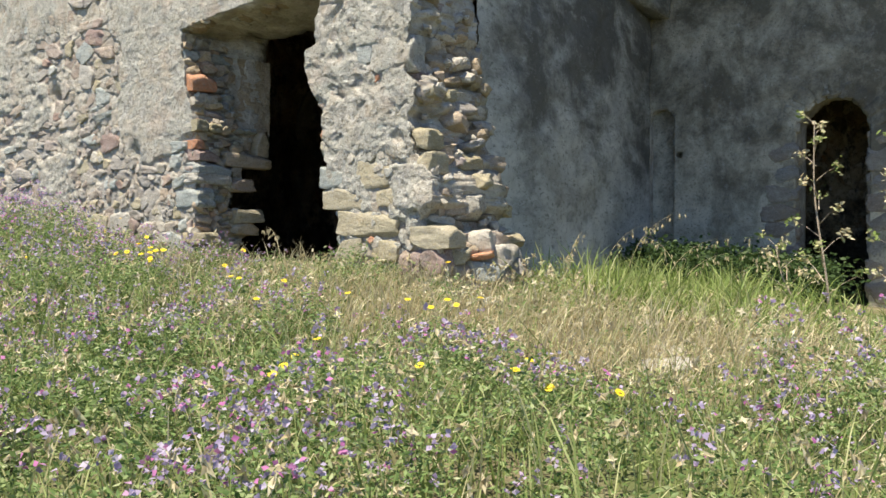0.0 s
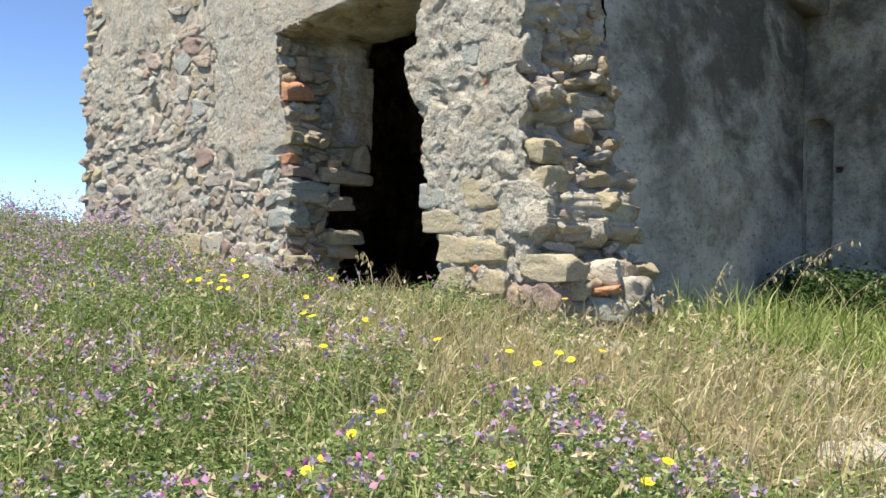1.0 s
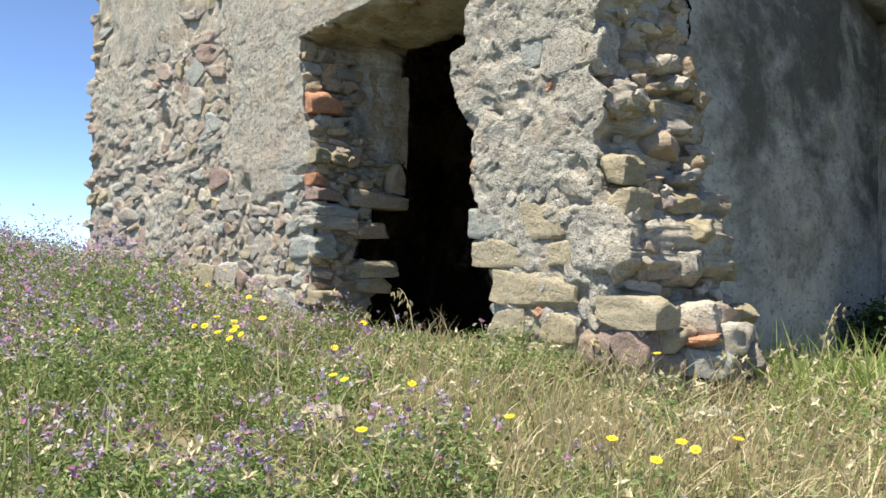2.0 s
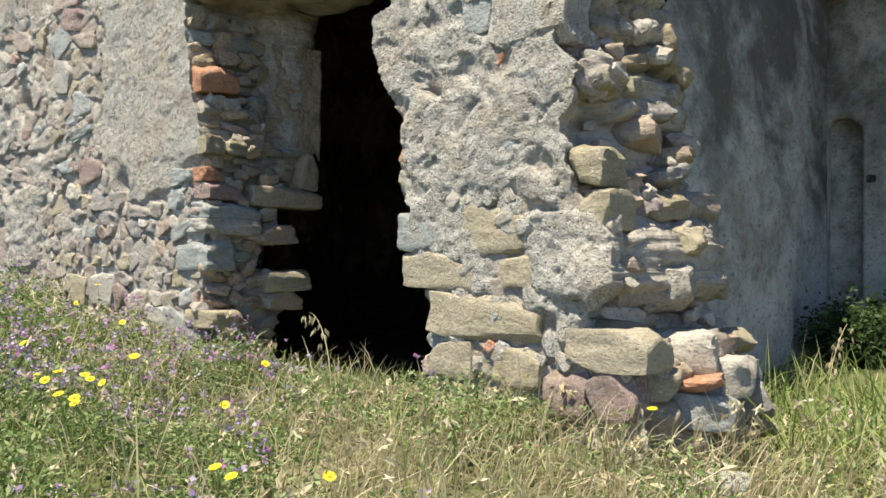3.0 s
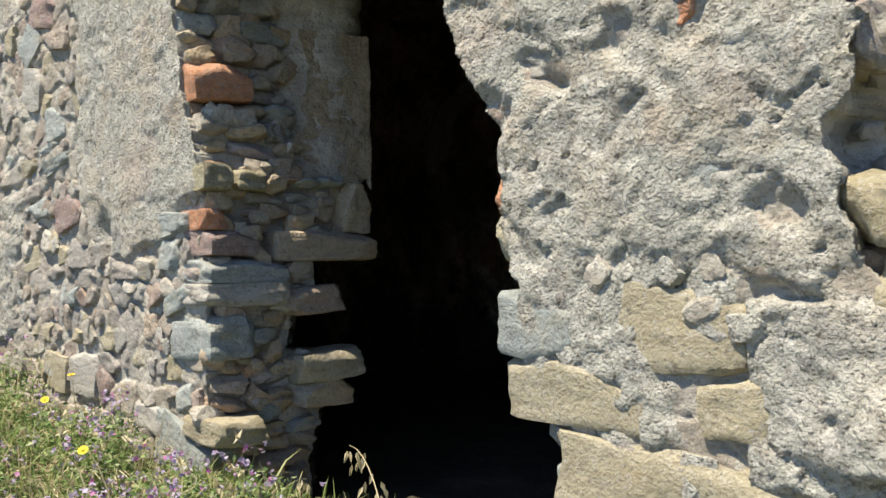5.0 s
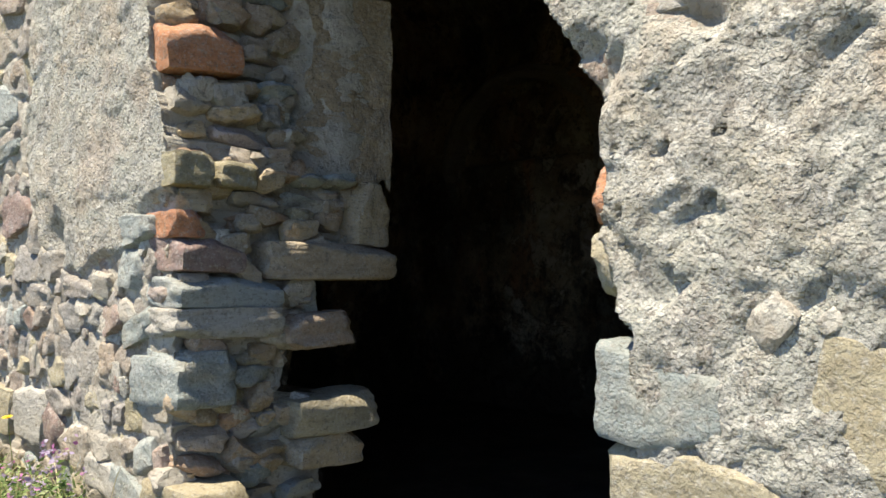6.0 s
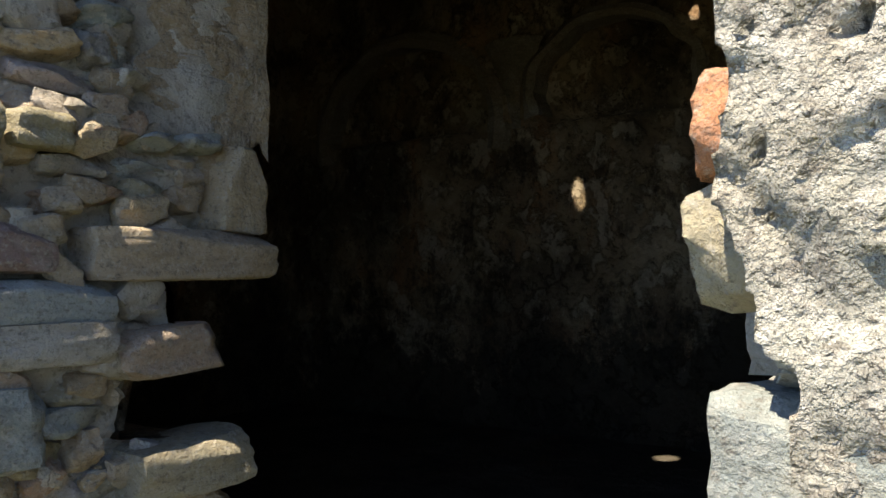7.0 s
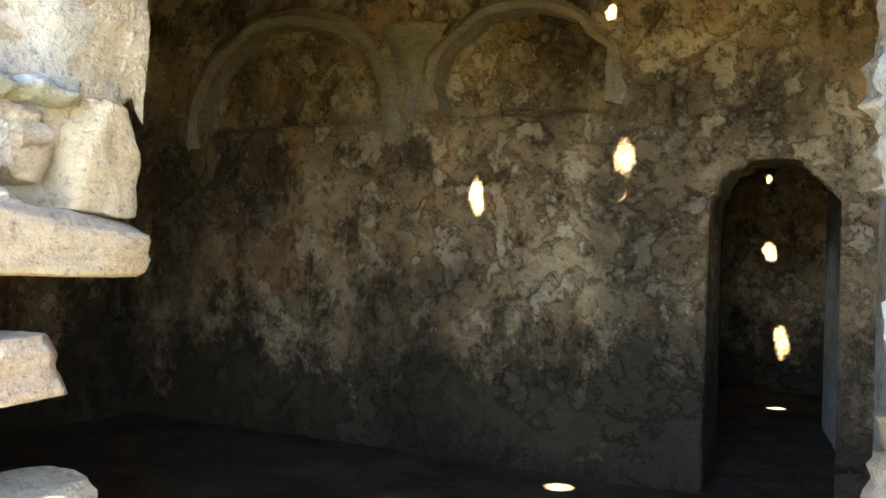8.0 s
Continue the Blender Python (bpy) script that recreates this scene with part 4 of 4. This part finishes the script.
def herb_height(x, y):
    """The herbs stand in mounds, taller towards the west and lower by the doorway."""
    h = 0.19 + 0.22 * soft_noise(x, y, 0.9, 7) + 0.15 * soft_noise(x, y, 2.4, 17)
    h += 0.19 * np.clip((0.5 - x) / 2.2, 0, 1) * np.clip((y + 3.5) / 2, 0.2, 1)
    h -= 0.12 * np.exp(-((x - 0.2) ** 2 / 0.5 + (y + 0.1) ** 2 / 0.7))
    h -= 0.20 * np.exp(-(y / 0.6) ** 2) * (x < -0.5)
    return np.clip(h, 0.05, 0.55)


def clear(p):
    return p[(p[:, 1] < -0.04) | (p[:, 0] > 2.25)]


x, y = scatter(44000, -7.5, 7.5, -5.5, 3.5)
k = rng.uniform(size=len(x)) > np.clip(dryness(x, y), 0, 0.8)
x, y = x[k], y[k]
stuff("meadow_grass", [blades(x, y, rng.uniform(0.5, 1.35, len(x)) * (herb_height(x, y) + 0.03), rng.uniform(0.004, 0.011, len(x)), rng.uniform(0.1, 1.3, len(x)))], GRASS, "green meadow grass with mixed fine blades", "grass")
x, y = scatter(105000, -7.5, 7.5, -5.5, 2.5)
k = rng.uniform(size=len(x)) < np.clip(dryness(x, y) * 0.9 + 0.04, 0.02, 1)
x, y = x[k], y[k]
stuff("dry_grass", [blades(x, y, rng.uniform(0.14, 0.42, len(x)), rng.uniform(0.003, 0.0075, len(x)), rng.uniform(0.3, 1.5, len(x)), -0.6)], STRAW, "straw coloured dry grass before the doorway", "grass")
x, y = scatter(13000, -7.0, 7.0, -5.0, 0.8)
k = (rng.uniform(size=len(x)) < np.clip(0.35 + 1.2 * soft_noise(x, y, 1.1, 51), 0.02, 1)) & (dryness(x, y) < 0.3) & ~((np.abs(x - 0.2) < 1.2) & (y > -0.8)) & ~((x < 0.2) & (y > -1.0))
x, y = x[k], y[k]
stuff("tall_grass", [blades(x, y, rng.uniform(0.25, 0.58, len(x)), rng.uniform(0.003, 0.008, len(x)), rng.uniform(0.1, 1.1, len(x)))], GRASS, "taller green and straw stalks over the meadow", "grass")
x, y = scatter(5600, -7.0, 7.0, -5.0, 1.5)
p = np.stack([x, y, heights(x, y) + herb_height(x, y) * rng.uniform(0.8, 1.25, len(x)) + 0.03], 1)
stuff("grass_seed_heads", [flakes(np.repeat(clear(p), 3, 0), np.repeat(rng.uniform(0.012, 0.022, len(clear(p))), 3), 1.5, 3.2)], STRAW, "pale fluffy seed heads among the grass", "grass")

x, y = rng.uniform(-20, 22, 60000), rng.uniform(-20, 16, 60000)
far = (x < -7.4) | (x > 7.4) | (y < -5.4)
far &= ~((x < 9) & (x > -6) & (y > -0.1)) & (np.abs(x) < 8.9) & (y > -8.9) | ((x < -6) & (x > -8.9) & (y > -8.9) & (y < 7.9))
x, y = x[far], y[far]
stuff("outer_grass", [blades(x, y, rng.uniform(0.15, 0.5, len(x)), rng.uniform(0.006, 0.016, len(x)), rng.uniform(0.1, 1.3, len(x)))], GRASS, "rough green grass at the edge of the meadow", "grass")

# herbs in mounds with purple flowers
x, y = scatter(8000, -7.5, 7.5, -5.5, 0.6)
k = rng.uniform(size=len(x)) > np.clip(0.12 - 0.45 * np.clip((2.6 - x) / 1.6, 0, 1) + dryness(x, y) * 1.3 - 1.2 * soft_noise(x, y, 1.2, 31), 0, 0.94)
x, y = x[k], y[k]
tall = herb_height(x, y) * rng.uniform(0.5, 1.5, len(x))
m = 74
px, py = np.repeat(x, m) + rng.normal(0, 0.065, len(x) * m), np.repeat(y, m) + rng.normal(0, 0.065, len(x) * m)
pz = heights(px, py) + np.repeat(tall, m) * rng.uniform(0.05, 1.0, len(px)) ** 0.7
pts = clear(np.stack([px, py, pz], 1))
stuff("meadow_herbs", [flakes(pts, rng.uniform(0.006, 0.016, len(pts)), 0.6, 2.4)], LEAF, "low green herbs with small leaves", "plants")
bloom = (dryness(x, y) < 0.5) & (rng.uniform(size=len(x)) < np.clip(0.34 + 0.9 * soft_noise(x, y, 0.9, 9) + 0.25 * (x < 0.8) + 0.4 * np.exp(-((x + 0.2) ** 2 / 1.2 + (y + 1.1) ** 2 / 0.4)), 0.05, 0.8))
bx, by, bt = x[bloom], y[bloom], tall[bloom]
m = 5
cx, cy = np.repeat(bx, m) + rng.normal(0, 0.06, len(bx) * m), np.repeat(by, m) + rng.normal(0, 0.06, len(bx) * m)
cz = heights(cx, cy) + np.repeat(bt, m) * rng.uniform(0.8, 1.25, len(cx)) + 0.02
c = np.repeat(clear(np.stack([cx, cy, cz], 1)), 5, 0)
c = c + rng.normal(0, 0.009, c.shape)
stuff("purple_flowers", [flakes(c, rng.uniform(0.009, 0.021, len(c)), 0.7, 1.3)], PURPLE, "small purple flowers scattered over the meadow", "flowers")

# grass and herbs on the threshold
x, y = rng.uniform(-0.95, 1.6, 2600), rng.normal(-0.06, 0.13, 2600)
k = y < 0.2
x, y = x[k], y[k]
stuff("threshold_grass", [blades(x, y, rng.uniform(0.08, 0.24, len(x)), rng.uniform(0.003, 0.009, len(x)), rng.uniform(0.2, 1.3, len(x)))], GRASS, "thin green and straw grass on the threshold", "grass")
x, y = rng.uniform(-0.5, 1.1, 90), rng.normal(-0.1, 0.07, 90)
p = np.repeat(np.stack([x, y, heights(x, y)], 1), 40, 0)
p += np.abs(rng.normal(0, 1, p.shape)) * [0.04, 0.03, 0.06] * np.where(rng.uniform(size=p.shape) < 0.5, [-1, -1, 1], [1, 1, 1])
stuff("threshold_herbs", [flakes(p, rng.uniform(0.010, 0.024, len(p)))], LEAF, "low green herbs on the threshold", "plants")

# lush tufts beside the broken wall end, and the dark weeds at the foot of the court wall
x, y = rng.normal(3.1, 0.6, 9000), rng.normal(1.7, 0.8, 9000)
k = ((x > 2.35) | (y > 1.0)) & (x > 1.7) & (y > 0.35) & (y < 6)
x, y = x[k], y[k]
stuff("lush_grass", [blades(x, y, rng.uniform(0.16, 0.52, len(x)) * (1 + 0.6 * soft_noise(x, y, 2, 4)), rng.uniform(0.006, 0.015, len(x)), rng.uniform(0.2, 1.6, len(x)))], LUSH, "bright green lush grass beside the broken wall", "grass")
x, y = rng.uniform(1.0, 3.2, 260), rng.uniform(5.4, 7.1, 260)
p = np.repeat(np.stack([x, y, heights(x, y)], 1), 70, 0)
p += rng.normal(0, 1, p.shape) * [0.16, 0.16, 0.13] + [0, 0, 0.3]
stuff("dark_shrub", [flakes(p, rng.uniform(0.02, 0.05, len(p)))], DARKLEAF, "dark green weeds in the shade of the wall", "shrub")


# ---- single plants and stones in the meadow ----
def tube(points, radius, sides=5):
    """A thin round stalk along points, tapering to its tip."""
    bm = bmesh.new()
    rings = []
    for i, p in enumerate(points):
        r = radius * (1 - 0.6 * i / (len(points) - 1))
        rings.append([bm.verts.new((p[0] + r * math.cos(2 * math.pi * k / sides), p[1] + r * math.sin(2 * math.pi * k / sides), p[2])) for k in range(sides)])
    for a, b in zip(rings, rings[1:]):
        for k in range(sides):
            bm.faces.new((a[k], a[(k + 1) % sides], b[(k + 1) % sides], b[k]))
    bm.faces.new(rings[-1])
    return bm


def yellow_flower(height):
    """A daisy: stalk with two leaves, a ring of petals and a domed centre."""
    root = new("yellow_daisy")
    part("stem", tube([(0.012 * math.sin(3 * k), 0.01 * k, height * k) for k in (0, 0.3, 0.6, 0.97)], 0.0035), LUSH, root)
    bm = bmesh.new()
    top = Vector((0.012 * math.sin(2.9), 0.01, height))
    for k in range(14):
        a = 2 * math.pi * k / 14
        d, s = Vector((math.cos(a), math.sin(a), 0.12)), Vector((-math.sin(a), math.cos(a), 0)) * 0.0058
        ps = [top + d * 0.006 - s * 0.4, top + d * 0.006 + s * 0.4, top + d * 0.018 + s, top + d * 0.026 + s * 0.5, top + d * 0.026 - s * 0.5, top + d * 0.018 - s]
        bm.faces.new([bm.verts.new(p + Vector((0, 0, 0.001 * (k % 2)))) for p in ps])
    part("petals", bm, YELLOW, root, "golden yellow petals")
    bm = bmesh.new()
    bmesh.ops.create_icosphere(bm, subdivisions=2, radius=0.009, matrix=Matrix.Translation(top + Vector((0, 0, 0.002))) @ Matrix.Diagonal((1, 1, 0.55, 1)))
    part("centre", bm, CENTRE, root, "orange domed centre")
    return tagged(root, "yellow daisy on a thin green stalk in the meadow", "flower", "yellow daisies")


random.seed(21)
DAISIES = [  # clusters: middle, spread, how many
    (-0.6, -1.25, 0.35, 4), (0.1, -1.2, 0.25, 5), (0.6, -1.42, 0.2, 5), (-1.9, -0.3, 0.3, 3), (1.55, -1.5, 0.06, 2), (2.5, -1.3, 0.12, 2), (2.8, -1.08, 0.14, 3),
    (2.2, -1.75, 0.1, 1), (2.9, -2.35, 0.08, 2), (3.2, -2.8, 0.06, 2), (4.05, -2.2, 0.16, 5), (2.9, -0.75, 0.1, 1), (2.4, 2.9, 0.2, 2), (-3.6, -0.6, 0.7, 5), (1.53, -1.2, 0.05, 1)]
first = None
for mx, my, spread, number in DAISIES:
    for k in range(number):
        x, y = mx + random.gauss(0, spread), my + random.gauss(0, spread)
        y = min(y, -0.12) if x < 2.2 else y
        m = pose(x, y, ground_z(x, y) - 0.01, 0, 0, random.uniform(-35, 35)) @ Matrix.Rotation(radians(random.uniform(8, 48)), 4, (0.75, 0.65, 0)) @ Matrix.Rotation(random.uniform(0, 6), 4, "Z")
        if first is None:
            first = yellow_flower(0.3)
            first.matrix_basis = m
        else:
            copy_thing(first, m @ Matrix.Diagonal((0.78, 0.78, random.uniform(1.0, 1.4) if x < 1.2 else 1.0, 1)))


def wild_oat(x, y, height, toward, bend):
    """An arching stalk with hanging spikelets."""
    root = new("wild_oat")
    root.location = (x, y, ground_z(x, y) - 0.02)
    way = Vector((math.cos(toward), math.sin(toward), 0))
    pts = []
    for i in range(13):
        k = i / 12
        pts.append(way * (height * bend * k ** 2.4) + Vector((0, 0, height * (k - 0.42 * bend * k ** 4))))
    part("stem", tube(pts, 0.0032), STRAW, root)
    bm = bmesh.new()
    for s in (-1, 1):
        vs = [bm.verts.new(p) for p in ((0, 0, 0), (0.006, 0.004 * s, -0.014), (0.0, 0.002 * s, -0.040), (-0.006, 0.004 * s, -0.014))]
        bm.faces.new(vs)
    me = bpy.data.meshes.new("spikelet")
    bm.to_mesh(me)
    bm.free()
    me.materials.append(STRAW)
    for i in range(22):
        p = pts[-1 - i // 4]
        o = new("spikelet", me)
        o.parent = root
        o.matrix_basis = pose(p.x + random.gauss(0, 0.018), p.y + random.gauss(0, 0.018), p.z - random.uniform(0.005, 0.05), random.uniform(-25, 25), random.uniform(-25, 25), random.uniform(0, 360))
    return tagged(root, "dry wild oat stalk with drooping pale spikelets", "grass stalk", "wild oats")


for row in ((0.55, -0.3, 0.66, 2.7, 0.75), (2.45, 1.6, 1.0, 0.2, 0.5), (2.6, 1.8, 1.1, 0.5, 0.45), (2.9, 1.9, 1.0, 0.3, 0.7), (3.1, 1.7, 0.85, 0.6, 0.8), (3.4, 1.9, 0.8, 0.1, 0.8), (2.3, 1.3, 0.75, 1.4, 0.3), (2.95, 2.3, 0.9, 2.9, 0.5), (-0.35, -0.12, 0.35, 0.4, 0.5), (-0.6, -0.1, 0.3, -0.6, 0.6)):
    wild_oat(*row)


def tall_weed(x, y, height, lean):
    """A dry branching weed with pale leaf tufts."""
    root = new("tall_weed")
    root.location = (x, y, ground_z(x, y) - 0.02)
    part("stem", tube([(lean * k * height + 0.02 * math.sin(7 * k), 0.02 * math.cos(5 * k), height * k) for k in np.linspace(0, 1, 9)], 0.011), BROWN, root)
    for i in range(13):
        k = 0.2 + 0.8 * i / 12
        base = Vector((lean * k * height, 0, height * k))
        a = i * 2.4
        tip = base + Vector((math.cos(a), math.sin(a), 0.7)) * (0.22 * (1.15 - k) + 0.06)
        part("branch", tube([base, base.lerp(tip, 0.5) + Vector((0, 0, 0.015)), tip], 0.005), BROWN, root)
        c = np.array(tip) + rng.normal(0, 0.028, (16, 3))
        v, f = flakes(c, rng.uniform(0.016, 0.034, 16))
        tagged(part("leaf_tuft", np_mesh("leaf_tuft", v, f), STRAW if i % 2 else GRASS, root), kind="stuff")
    return tagged(root, "tall dry branching weed with pale leaf tufts", "weed", "tall weeds")


tall_weed(4.2, 2.2, 1.75, -0.08)
tall_weed(4.75, 2.1, 1.6, 0.0)
tall_weed(4.0, 2.3, 0.75, -0.35)


def rock(x, y, sx, sy, sz, material, turn, label):
    me = BLOCKS[int(abs(x * 10)) % len(BLOCKS)].copy()
    me.materials.append(material)
    ob = new("rock", me)
    ob.matrix_basis = pose(x, y, ground_z(x, y) + sz * 0.12, 4, -5, turn) @ Matrix.Diagonal((sx, sy, sz, 1))
    return tagged(ob, label, "rock", "rocks in the grass")


for row in ((1.32, -1.5, 0.3, 0.2, 0.16, STONE), (4.06, -0.72, 0.3, 0.2, 0.13, PALE), (3.85, -0.2, 0.2, 0.15, 0.1, PALE), (4.12, 0.73, 0.34, 0.26, 0.2, TAN), (3.6, 2.75, 0.4, 0.3, 0.3, STONE), (3.44, 0.38, 0.24, 0.2, 0.16, STONE), (4.3, 0.3, 0.3, 0.22, 0.14, STONE), (3.65, -3.26, 0.08, 0.06, 0.05, PALE), (2.3, 0.1, 0.22, 0.16, 0.1, BLUE), (0.05, 0.15, 0.16, 0.12, 0.08, TAN)):
    rock(*row, random.uniform(0, 180), "weathered pale fieldstone half buried in grass")
